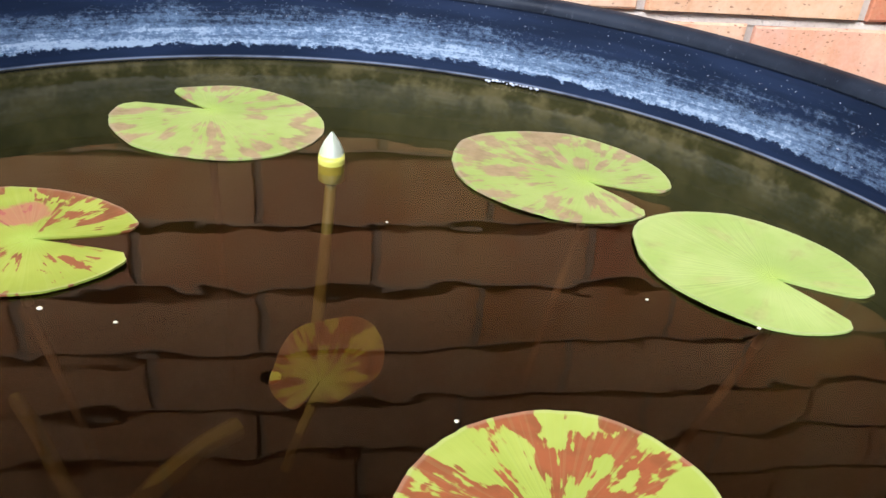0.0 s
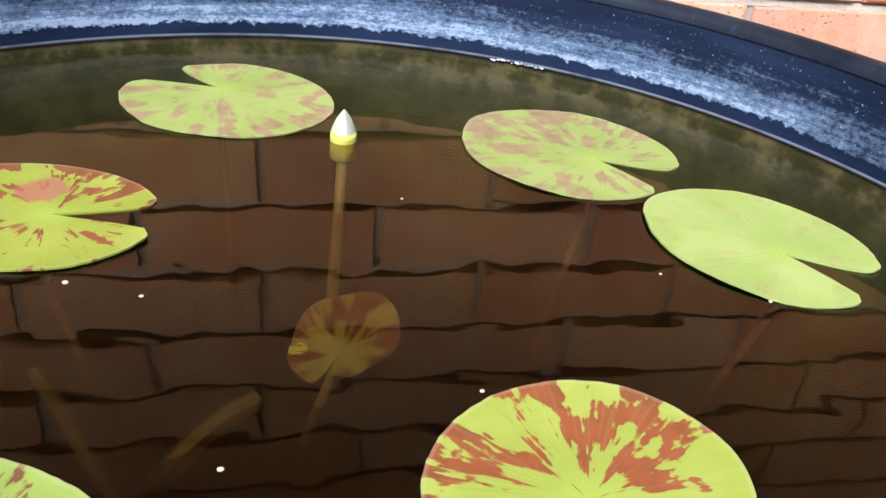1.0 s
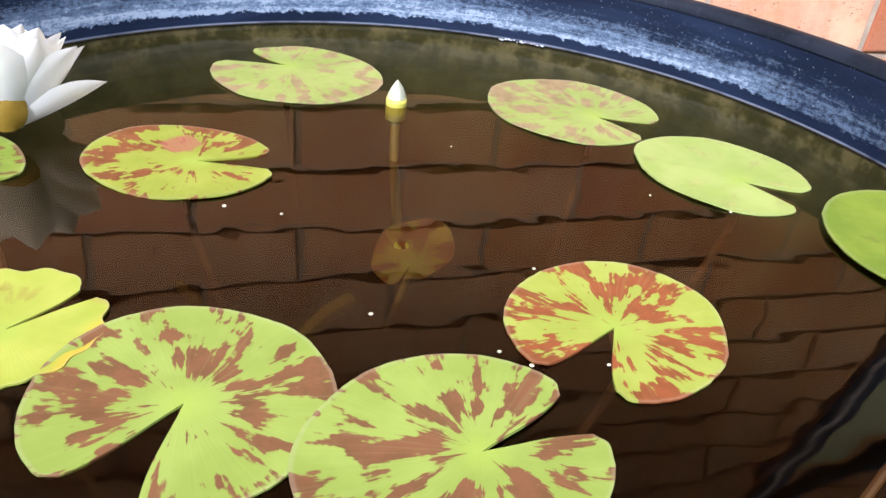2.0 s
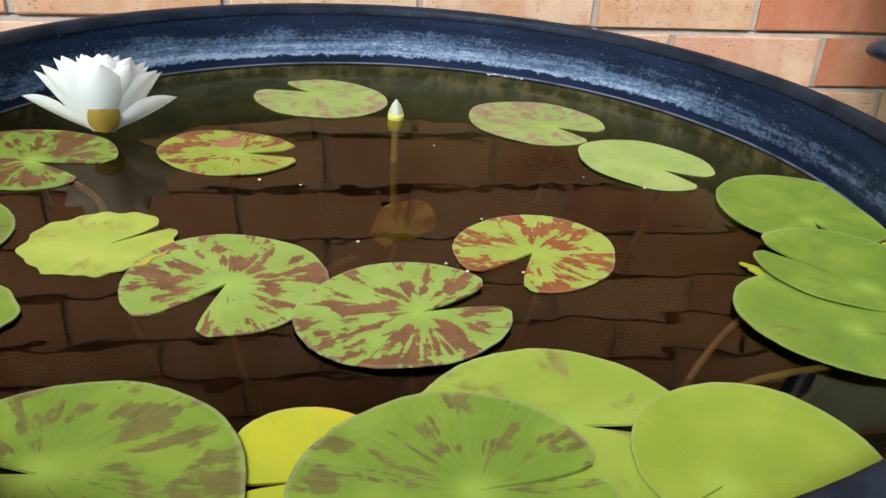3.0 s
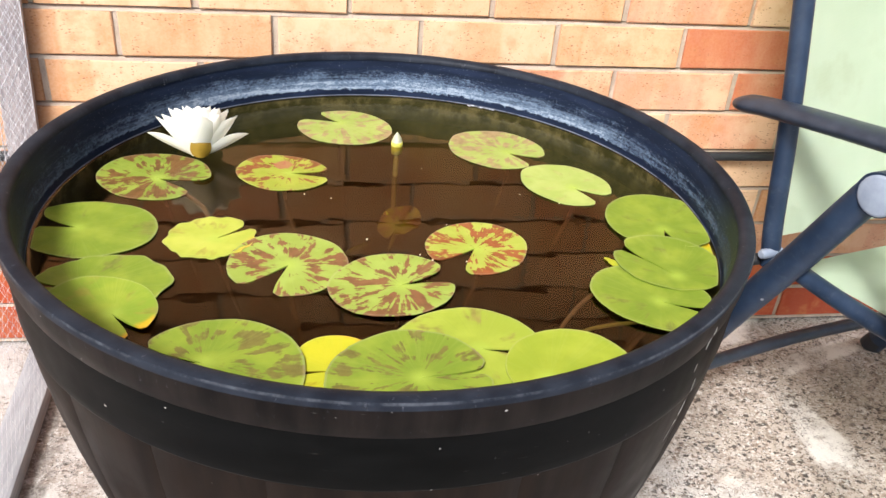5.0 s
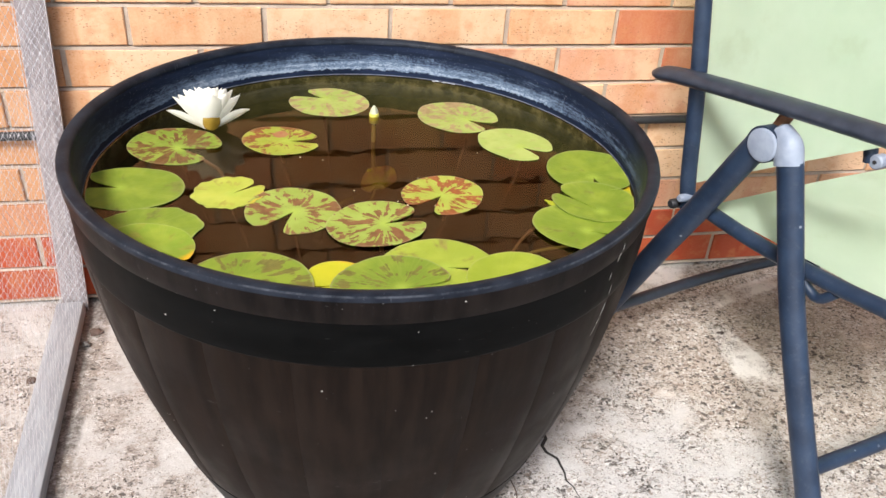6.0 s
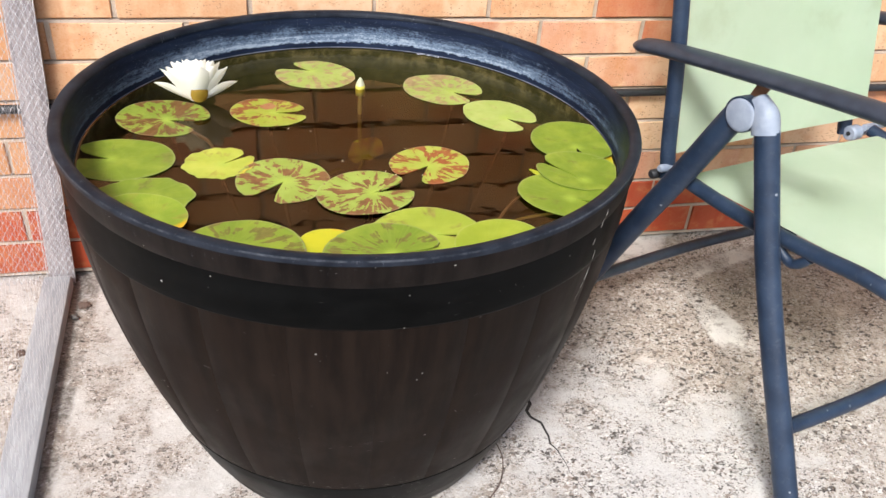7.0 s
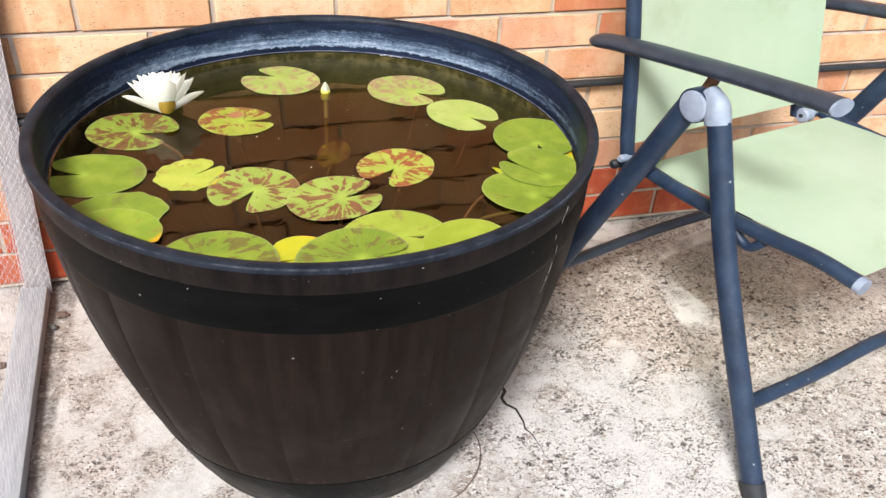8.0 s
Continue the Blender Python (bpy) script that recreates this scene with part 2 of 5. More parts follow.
def plastic_mat(name, a, b, rough, grain=(60.0, 60.0, 3.0), specks=0.0, bump=0.25, scuff=0.0, sheen=0.06, worn=0.0, foot=0.0):
    """Moulded plastic with a wood-like grain along z, dusty specks and scuffs; foot: lime splashed up from the ground;
    worn: radius of a rubbed edge with its highlight painted in.
    """
    m = Mat(name, rough, spec=sheen)
    p = m.coord()
    v = m.vec("ADD", p, m.vec("SCALE", (3.0, 7.0, 5.0), m.rand()))
    g = m.noise(m.vec("MULTIPLY", v, grain), 1.0, 5.0, 0.6)
    col = m.mix(m.step(g, 0.3, 0.7), a, b)
    haze = m.noise(m.vec("ADD", m.node("ShaderNodeNewGeometry").outputs["Position"], (2.0, 3.0, 1.0)), 9.0, 4.0)
    col = m.mix(m.step(haze, 0.45, 0.75, 0.0, 0.45), col, tuple(1.4 * c + 0.002 for c in b))
    if specks:
        cell = m.voronoi(m.vec("ADD", v, m.vec("SCALE", m.vector(m.noise(v, 300.0), m.noise(v, 330.0), m.noise(v, 270.0)), 0.003)), 70.0)
        s = m.math("MULTIPLY", m.step(m.math("SUBTRACT", cell.outputs["Distance"], m.math("MULTIPLY", m.xyz(cell.outputs["Color"])[0], 0.09)), 0.03, -0.02), m.step(m.noise(v, 14.0, 2.0), 0.54, 0.62))
        scratch = m.math("MULTIPLY", m.step(m.noise(m.vec("MULTIPLY", v, (40.0, 40.0, 420.0)), 1.0, 2.0), 0.70, 0.76), m.step(m.noise(v, 9.0, 3.0), 0.56, 0.68))
        s = m.math("MAXIMUM", s, m.math("MULTIPLY", scratch, 0.4))
        col = m.mix(m.math("MULTIPLY", s, specks), col, (0.45, 0.43, 0.40))
    if scuff:
        s = m.step(m.noise(m.vec("MULTIPLY", v, (1.0, 1.0, 0.4)), 160.0, 6.0, 0.8), 0.60, 0.70)
        col = m.mix(m.math("MULTIPLY", s, scuff), col, (0.22, 0.23, 0.26))
    # pale broken line on the outer edge: wear with the lip's highlight painted in
    if worn:
        x, y, z = m.xyz(p)
        out = m.vec("LENGTH", m.vector(x, y, 0.0))
        rub = m.math("ADD", m.noise(p, 18.0, 5.0, 0.7), m.math("MULTIPLY", m.noise(p, 130.0, 4.0, 0.7), 0.35))
        edge = m.math("MULTIPLY", m.math("MULTIPLY", m.step(out, worn - 0.0010, worn), m.step(rub, 0.58, 0.80)), m.step(z, 0.5672, 0.5684))
        col = m.mix(m.math("MULTIPLY", edge, 0.17), col, (0.26, 0.28, 0.31))
    if foot:
        low = m.step(m.xyz(p)[2], 0.15, 0.11)
        fleck = m.math("MULTIPLY", m.step(m.noise(m.vec("MULTIPLY", p, (1.0, 1.0, 2.2)), 75.0, 6.0, 0.8), 0.58, 0.66), m.step(m.noise(p, 11.0, 2.0), 0.50, 0.60))
        col = m.mix(m.math("MULTIPLY", m.math("MULTIPLY", low, fleck), foot), col, (0.40, 0.38, 0.35))
    m.bump(g, bump, 0.0015)
    return m.out(color=col, rough=m.step(haze, 0.3, 0.7, rough - 0.08, rough + 0.12))


m_stave = plastic_mat("brown moulded stave", (0.0046, 0.0027, 0.0019), (0.0116, 0.0069, 0.0047), 0.50, specks=0.6, bump=0.18, sheen=0.08, foot=0.75)
m_hoop = plastic_mat("black moulded hoop", (0.0014, 0.0016, 0.0016), (0.0030, 0.0032, 0.0032), 0.42, grain=(20, 20, 60), specks=0.8, bump=0.1, sheen=0.05, foot=0.5)
m_band = plastic_mat("dark brown rim band", (0.0032, 0.0026, 0.0025), (0.0120, 0.0090, 0.0078), 0.42, specks=0.8, bump=0.15, scuff=0.12, sheen=0.07)
m_lip = plastic_mat("scuffed blue-black lip", (0.0075, 0.0095, 0.0145), (0.0185, 0.0225, 0.0310), 0.42, grain=(30, 30, 30), scuff=0.25, bump=0.2, sheen=0.09, worn=0.3946)


def inner_mat():
    """Inside of the tub: blue-black plastic, a ragged tide of lime over the water, green-brown slime below it."""
    m = Mat("limed inner wall", 0.5, spec=0.12)
    p = m.coord()
    x, y, z = m.xyz(p)
    ang = m.math("ARCTAN2", y, x)
    flat = m.vector(m.math("MULTIPLY", ang, 0.38), z, 0.0)
    long = m.vec("MULTIPLY", flat, (14.0, 110.0, 1.0))
    n1 = m.noise(long, 1.0, 5.0, 0.65)
    n2 = m.noise(m.vec("MULTIPLY", flat, (1.0, 1.6, 1.0)), 230.0, 6.0, 0.80)
    top = WATER - GZ
    h = m.math("SUBTRACT", z, top)
    edge = m.math("ADD", h, m.math("MULTIPLY", m.math("SUBTRACT", m.noise(flat, 70.0, 6.0, 0.75), 0.5), 0.020))
    far = m.step(m.math("ABSOLUTE", m.math("SUBTRACT", m.math("ADD", ang, m.math("MULTIPLY", m.noise(flat, 6.0), 0.6)), 1.80)), 1.30, 0.60, 0.50, 1.0)
    # lime: solid low down, thinning upwards into streaks and single grains
    dens = m.step(m.math("ADD", h, m.math("MULTIPLY", m.math("SUBTRACT", m.noise(flat, 9.0, 3.0), 0.5), 0.030)), 0.056, 0.010)
    dens = m.math("MULTIPLY", m.math("MULTIPLY", dens, far), m.step(edge, 0.0105, 0.0125))
    streak = m.noise(m.vec("MULTIPLY", flat, (10.0, 190.0, 1.0)), 1.0, 5.0, 0.7)
    grain = m.math("ADD", m.math("MULTIPLY", n2, 0.48), m.math("ADD", m.math("MULTIPLY", m.noise(flat, 60.0, 5.0, 0.7), 0.25), m.math("MULTIPLY", streak, 0.37)))
    full = m.math("ADD", grain, m.math("MULTIPLY", dens, 0.285))
    lime = m.math("MULTIPLY", m.step(full, 0.63, 0.80), m.step(dens, 0.0, 0.15))
    crust = m.math("MULTIPLY", m.step(full, 0.78, 0.86), m.step(dens, 0.3, 0.8))
    # thin pale line: the highlight along the waterline, painted on the wall
    waterline_glint = m.math("MULTIPLY", m.math("MULTIPLY", m.step(h, 0.0012, 0.0020), m.step(h, 0.0042, 0.0030)), m.step(m.noise(flat, 25.0, 3.0), 0.30, 0.55, 0.25, 1.0))
    col = m.mix(m.step(m.noise(long, 0.7, 4.0), 0.35, 0.7), (0.0080, 0.0125, 0.0265), (0.0145, 0.0225, 0.0470))
    col = m.mix(m.math("MULTIPLY", lime, 0.60), col, (0.185, 0.255, 0.350))
    col = m.mix(m.math("MULTIPLY", crust, 0.55), col, (0.46, 0.53, 0.59))
    col = m.mix(m.math("MULTIPLY", waterline_glint, 0.5), col, (0.34, 0.38, 0.46))
    fleck = m.math("MULTIPLY", m.step(m.noise(flat, 420.0, 3.0), 0.66, 0.72), m.step(h, 0.004, 0.02))
    col = m.mix(m.math("MULTIPLY", fleck, 0.5), col, (0.5, 0.52, 0.56))
    moss = m.noise(flat, 34.0, 5.0, 0.65)
    slime = m.mix(m.step(moss, 0.32, 0.70), (0.074, 0.086, 0.040), (0.140, 0.152, 0.076))
    slime = m.mix(m.math("MULTIPLY", m.step(moss, 0.46, 0.62), m.step(h, -0.030, -0.002)), slime, (0.26, 0.265, 0.16))
    col = m.mix(m.step(h, 0.001, -0.001), col, slime)
    m.bump(m.math("ADD", m.math("MULTIPLY", n1, 0.4), lime), 0.35, 0.0015)
    return m.out(color=col, rough=m.step(lime, 0.0, 1.0, 0.42, 0.75))


m_inner = inner_mat()


def water_mat():
    m = Mat("pond water")
    t = m.t
    clear = m.node("ShaderNodeBsdfTransparent")
    clear.inputs[0].default_value = (0.44, 0.36, 0.22, 1)
    gloss = m.node("ShaderNodeBsdfGlossy")
    gloss.inputs["Roughness"].default_value = 0.025
    # orange tint put into the reflection to turn it browner
    gloss.inputs["Color"].default_value = (1.0, 0.77, 0.53, 1)
    fres = m.node("ShaderNodeFresnel")
    fres.inputs["IOR"].default_value = 1.36
    both = m.node("ShaderNodeMixShader")
    # the reflection is capped by hand where the water is seen at a low angle
    gleam = m.node("ShaderNodeMath", operation="SMOOTH_MIN")
    t.links.new(m.math("MULTIPLY", m.math("POWER", fres.outputs[0], 1.8), 13.5), gleam.inputs[0])
    gleam.inputs[1].default_value, gleam.inputs[2].default_value = 0.082, 0.04
    t.links.new(gleam.outputs[0], both.inputs[0])
    t.links.new(clear.outputs[0], both.inputs[1])
    t.links.new(gloss.outputs[0], both.inputs[2])
    t.links.new(both.outputs[0], t.nodes["Material Output"].inputs["Surface"])
    return m.m


def silt_mat():
    """Fine silt in the water, a thin sheet standing in for its dimming with depth: thickest in the middle of the tub,
    faded out at its wall to hide the edge.
    """
    m = Mat("hanging silt")
    t = m.t
    x, y, _ = m.xyz(m.coord())
    away = m.vec("LENGTH", m.vector(x, y, 0.0))
    thick = m.step(away, 0.365, 0.235)
    clear = m.node("ShaderNodeBsdfTransparent")
    t.links.new(m.mix(thick, (1.0, 1.0, 1.0), (0.74, 0.60, 0.40)), clear.inputs[0])
    veil = m.node("ShaderNodeBsdfDiffuse")
    veil.inputs[0].default_value = (0.0040, 0.0020, 0.0008, 1)
    both = m.node("ShaderNodeMixShader")
    fac = m.math("MULTIPLY", thick, m.step(m.noise(m.coord(), 9.0, 3.0), 0.2, 0.8, 0.30, 0.50))
    t.links.new(fac, both.inputs[0])
    t.links.new(clear.outputs[0], both.inputs[1])
    t.links.new(veil.outputs[0], both.inputs[2])
    t.links.new(both.outputs[0], t.nodes["Material Output"].inputs["Surface"])
    return m.m


m_water, m_silt = water_mat(), silt_mat()


def pad_mat(name, green, green2, blotch, amount, soft=0.04, gold=None, pink=None):
    """Lily pad: colour runs out from the stalk in streaks; amount: how much of it is blotched."""
    m = Mat(name, 0.42, spec=0.18)
    p = m.coord()
    r = m.rand()
    away = m.vec("LENGTH", p)
    way = m.vec("NORMALIZE", p)
    off = m.vec("SCALE", (7.1, 3.7, 5.9), r)
    wx, wy, _ = m.xyz(way)
    flat = m.noise(m.vec("ADD", p, off), 70.0, 4.0, 0.6)
    # patches that widen from the stalk, ragged along the veins
    fan = m.vec("ADD", m.vector(m.math("MULTIPLY", wx, 0.058), m.math("MULTIPLY", wy, 0.058), m.math("MULTIPLY", away, 0.60)), off)
    broad = 0.6 if soft > 0.09 else 1.0
    n = m.noise(fan, 60.0 * broad, 3.0, 0.55, 0.3)
    spot = m.noise(m.vec("ADD", p, off), 74.0 * broad, 3.0, 0.55)
    jag = m.noise(m.vec("ADD", m.vector(m.math("MULTIPLY", wx, 0.05), m.math("MULTIPLY", wy, 0.05), m.math("MULTIPLY", away, 0.14)), off), 260.0, 4.0, 0.6)
    val = m.math("ADD", m.math("MULTIPLY", n, 0.66), m.math("MULTIPLY", spot, 0.34))
    val = m.math("ADD", m.math("MULTIPLY", m.math("SUBTRACT", val, 0.5), 1.25), 0.5)
    val = m.math("ADD", val, m.math("MULTIPLY", m.math("SUBTRACT", jag, 0.5), 0.34 if broad == 1.0 else 0.09))
    val = m.math("ADD", val, m.step(away, 0.004, 0.026, -0.16, 0.0))
    cut = 0.74 - 0.40 * amount
    mask = m.step(val, cut, cut + soft)
    col = m.mix(m.step(m.noise(m.vec("ADD", p, off), 28.0, 3.0), 0.35, 0.7), green, green2)
    heart = m.step(away, 0.016, 0.0)
    col = m.mix(m.math("MULTIPLY", heart, 0.6), col, (0.34, 0.44, 0.06))
    bl = m.mix(m.step(flat, 0.35, 0.7), blotch, tuple(0.72 * c for c in blotch))
    col = m.mix(m.math("MULTIPLY", mask, 0.92), col, bl)
    if pink:
        d = m.vec("LENGTH", m.vec("SUBTRACT", p, (*pink, 0.0)))
        d = m.math("ADD", d, m.math("MULTIPLY", m.math("SUBTRACT", m.noise(p, 90.0, 4.0), 0.5), 0.016))
        col = m.mix(m.step(d, 0.0135, 0.0095, 0.0, 0.75), col, (0.34, 0.095, 0.075))
    if gold:
        px, py, pz = m.xyz(p)
        side = m.math("ADD", m.math("MULTIPLY", px, math.cos(radians(gold[1]))), m.math("MULTIPLY", py, math.sin(radians(gold[1]))))
        g = m.step(m.math("ADD", side, m.math("MULTIPLY", m.math("SUBTRACT", m.noise(p, 60.0), 0.5), 0.014)), gold[2] - 0.003, gold[2] + 0.007)
        col = m.mix(m.math("MULTIPLY", g, gold[0]), col, (0.62, 0.34, 0.008))
    vein = m.noise(m.vec("ADD", m.vec("SCALE", way, 9.0), off), 2.2, 2.0)
    col = m.mix(m.step(vein, 0.56, 0.62, 0.0, 0.06), col, (0.36, 0.42, 0.14))
    rim = m.node("ShaderNodeAttribute", attribute_name="margin").outputs["Fac"]
    col = m.mix(m.step(rim, 0.5, 1.0, 0.0, 0.15), col, (0.50, 0.44, 0.30))
    m.bump(m.math("ADD", m.math("MULTIPLY", vein, 0.8), m.math("MULTIPLY", flat, 0.3)), 0.25, 0.0012)
    return m.out(color=col, rough=m.step(flat, 0.3, 0.7, 0.30, 0.48))


def plain_mat(name, a, b, rough=0.6, scale=40.0, metal=0.0, stretch=(1, 1, 1), bump=0.15, spec=0.5):
    m = Mat(name, rough, metal, spec)
    p = m.vec("MULTIPLY", m.coord(), tuple(float(s) for s in stretch))
    n = m.noise(p, scale, 4.0)
    m.bump(m.noise(p, scale * 6, 3.0), bump, 0.001)
    return m.out(color=m.mix(m.step(n, 0.3, 0.7), a, b), rough=m.step(n, 0.3, 0.7, rough - 0.06, rough + 0.08))


def chipped_mat(name, a, b):
    """Painted tube: dull gloss with scattered pale chips and a dusting of grime."""
    m = Mat(name, 0.4, spec=0.35)
    p = m.coord()
    col = m.mix(m.step(m.noise(p, 22.0, 4.0), 0.3, 0.7), a, b)
    cell = m.voronoi(p, 62.0)
    ra, rb, _ = m.xyz(cell.outputs["Color"])
    chip = m.math("MULTIPLY", m.step(m.math("SUBTRACT", cell.outputs["Distance"], m.math("MULTIPLY", rb, 0.16)), 0.03, -0.03), m.step(ra, 0.22, 0.18))
    col = m.mix(m.math("MULTIPLY", chip, 0.6), col, (0.34, 0.36, 0.38))
    dust = m.noise(m.vec("ADD", p, (2.0, 5.0, 3.0)), 90.0, 5.0, 0.7)
    col = m.mix(m.step(dust, 0.52, 0.75, 0.0, 0.22), col, (0.11, 0.12, 0.135))
    m.bump(dust, 0.12, 0.001)
    return m.out(color=col, rough=m.step(dust, 0.3, 0.7, 0.33, 0.52))


m_petal = plain_mat("white petal", (0.97, 0.955, 0.84), (0.975, 0.965, 0.88), 0.5, 60.0, stretch=(1, 1, 0.3), bump=0.04)
_t = m_petal.node_tree
_glow = _t.nodes.new("ShaderNodeBsdfTranslucent")
_glow.inputs[0].default_value = (0.94, 0.94, 0.86, 1)
_both = _t.nodes.new("ShaderNodeMixShader")
_both.inputs[0].default_value = 0.28
_t.links.new(_t.nodes["Principled BSDF"].outputs[0], _both.inputs[1])
_t.links.new(_glow.outputs[0], _both.inputs[2])
_t.links.new(_both.outputs[0], _t.nodes["Material Output"].inputs["Surface"])
m_budwhite = plain_mat("cream bud petal", (0.40, 0.41, 0.24), (0.58, 0.58, 0.43), 0.5, 60.0, stretch=(1, 1, 0.2))
m_sepal = plain_mat("olive sepal", (0.38, 0.24, 0.02), (0.50, 0.33, 0.04), 0.5, 50.0)
m_stamen = plain_mat("yellow stamen", (0.75, 0.50, 0.04), (0.80, 0.58, 0.08), 0.6)
m_budgreen = plain_mat("bud green", (0.50, 0.46, 0.06), (0.62, 0.56, 0.11), 0.5, 60.0)
m_stem = plain_mat("yellowish stem", (0.125, 0.100, 0.017), (0.175, 0.142, 0.025), 0.6, 50.0)
m_redstem = plain_mat("reddish stem", (0.10, 0.050, 0.024), (0.15, 0.08, 0.035), 0.6, 50.0)
m_frame = chipped_mat("blue grey painted tube", (0.012, 0.022, 0.043), (0.021, 0.036, 0.066))
m_arm = plain_mat("dark plastic armrest", (0.018, 0.0235, 0.036), (0.031, 0.039, 0.056), 0.40, 50.0, bump=0.2)
m_cap = plain_mat("pale grey plastic", (0.19, 0.225, 0.285), (0.27, 0.31, 0.37), 0.45, 40.0)
m_steel = plain_mat("galvanised bolt", (0.5, 0.52, 0.55), (0.65, 0.66, 0.68), 0.35, 80.0, metal=0.8)
m_rust_steel = plain_mat("rusty steel", (0.10, 0.045, 0.02), (0.16, 0.075, 0.035), 0.8, 60.0)
m_rubber = plain_mat("black rubber", (0.012, 0.013, 0.015), (0.022, 0.023, 0.026), 0.55, 60.0)
m_timber = plain_mat("weathered grey timber", (0.26, 0.265, 0.275), (0.37, 0.375, 0.385), 0.8, 30.0, stretch=(6, 0.5, 6), bump=0.35)
m_post = plain_mat("pale lilac grey timber", (0.27, 0.235, 0.235), (0.44, 0.385, 0.37), 0.85, 30.0, stretch=(5, 5, 0.5), bump=0.5)
m_wire = plain_mat("zinc wire", (0.50, 0.49, 0.51), (0.64, 0.63, 0.64), 0.5, 90.0)
m_soffit = plain_mat("cream painted timber", (0.52, 0.49, 0.43), (0.60, 0.57, 0.51), 0.6, 12.0, stretch=(0.3, 4, 1))
m_crack = plain_mat("dark crack", (0.02, 0.017, 0.015), (0.035, 0.03, 0.025), 0.95)
m_twig = plain_mat("brown twig", (0.09, 0.06, 0.045), (0.14, 0.09, 0.07), 0.8)
m_limedrip = plain_mat("pale lime", (0.10, 0.09, 0.08), (0.18, 0.17, 0.155), 0.8)
m_bit = plain_mat("pale floating bit", (0.60, 0.50, 0.28), (0.72, 0.66, 0.48), 0.7)


def fabric_mat():
    m = Mat("pale green mesh fabric", 0.75, spec=0.25)
    p = m.coord()
    w = m.node("ShaderNodeTexWave", wave_type="BANDS", bands_direction="X")
    m.put(w, "Vector", p)
    m.put(w, "Scale", 260.0)
    w2 = m.node("ShaderNodeTexWave", wave_type="BANDS", bands_direction="Y")
    m.put(w2, "Vector", p)
    m.put(w2, "Scale", 260.0)
    weave = m.math("MULTIPLY", w.outputs["Fac"], w2.outputs["Fac"])
    fade = m.noise(p, 5.0, 4.0)
    col = m.mix(m.step(fade, 0.35, 0.7), (0.59, 0.71, 0.52), (0.66, 0.77, 0.59))
    col = m.mix(m.step(m.noise(p, 9.0, 5.0, 0.6), 0.56, 0.74, 0.0, 0.5), col, (0.51, 0.60, 0.40))
    m.bump(weave, 0.12, 0.0008)
    return m.out(color=m.mix(m.math("MULTIPLY", weave, 0.10), col, (0.72, 0.80, 0.60)))


m_fabric = fabric_mat()


# ---- mesh helpers ----
def mesh_of(name, bm, material, smooth=True):
    me = bpy.data.meshes.new(name)
    bmesh.ops.recalc_face_normals(bm, faces=bm.faces)
    for f in bm.faces:
        f.smooth = smooth
    bm.to_mesh(me)
    bm.free()
    me.materials.append(material)
    return me


def part(name, bm, material, parent=None, label="", smooth=True, sharp=40):
    me = mesh_of(name, bm, material, smooth)
    if smooth and sharp:
        me.set_sharp_from_angle(angle=radians(sharp))
    ob = new(name, me)
    ob.parent = parent
    return tagged(ob, label)


def thing(name, label, category, at=(0, 0, 0), turn=0.0, group="", kind=""):
    ob = new(name)
    ob.matrix_world = pose(*at, 0, 0, turn)
    ob.empty_display_size = 0.05
    return tagged(ob, label, category, group, kind)


def lathe(bm, profile, n=96, start=0.0, sweep=360.0, joined=True):
    """Turn a profile of (r, z) about z."""
    full = sweep >= 360
    cols = n if full else n + 1
    rings = [[bm.verts.new((r * math.cos(radians(start + sweep * i / n)), r * math.sin(radians(start + sweep * i / n)), z)) for i in range(cols)] for r, z in profile]
    for a, b in zip(rings, rings[1:]):
        for i in range(n):
            j = (i + 1) % cols
            bm.faces.new((a[i], a[j], b[j], b[i]))
    if joined:
        a, b = rings[-1], rings[0]
        for i in range(n):
            j = (i + 1) % cols
            bm.faces.new((a[i], a[j], b[j], b[i]))
    return rings


def spline(points, steps=6):
    """A smooth line through points (Catmull-Rom)."""
    p = [Vector(q) for q in points]
    p = [p[0] * 2 - p[1]] + p + [p[-1] * 2 - p[-2]]
    line = []
    for i in range(1, len(p) - 2):
        for k in range(steps):
            u = k / steps
            a, b, c, d = p[i - 1], p[i], p[i + 1], p[i + 2]
            line.append(0.5 * (2 * b + (c - a) * u + (2 * a - 5 * b + 4 * c - d) * u * u + (3 * b - a - 3 * c + d) * u ** 3))
    return line + [p[-2]]


def tube(bm, line, rad, n=14, flat=1.0, side=None, taper=None):
    """A closed tube along a line; flat squeezes it across side."""
    line = [Vector(q) for q in line]
    rings = []
    ref = Vector(side) if side else None
    for i, q in enumerate(line):
        d = (line[min(i + 1, len(line) - 1)] - line[max(i - 1, 0)]).normalized()
        if ref is None:
            ref = d.orthogonal()
        u = (ref - d * ref.dot(d)).normalized()
        if side is None:
            ref = u
        w = d.cross(u)
        k = rad * (taper(i / (len(line) - 1)) if taper else 1.0)
        rings.append([bm.verts.new(q + u * (k * flat * math.cos(2 * math.pi * a / n)) + w * (k * math.sin(2 * math.pi * a / n))) for a in range(n)])
    for a, b in zip(rings, rings[1:]):
        for i in range(n):
            bm.faces.new((a[i], a[(i + 1) % n], b[(i + 1) % n], b[i]))
    bm.faces.new(rings[0])
    bm.faces.new(rings[-1])
    return bm


def tube_part(name, points, rad, material, parent, label="", steps=6, **kw):
    return part(name, tube(bmesh.new(), spline(points, steps), rad, **kw), material, parent, label)


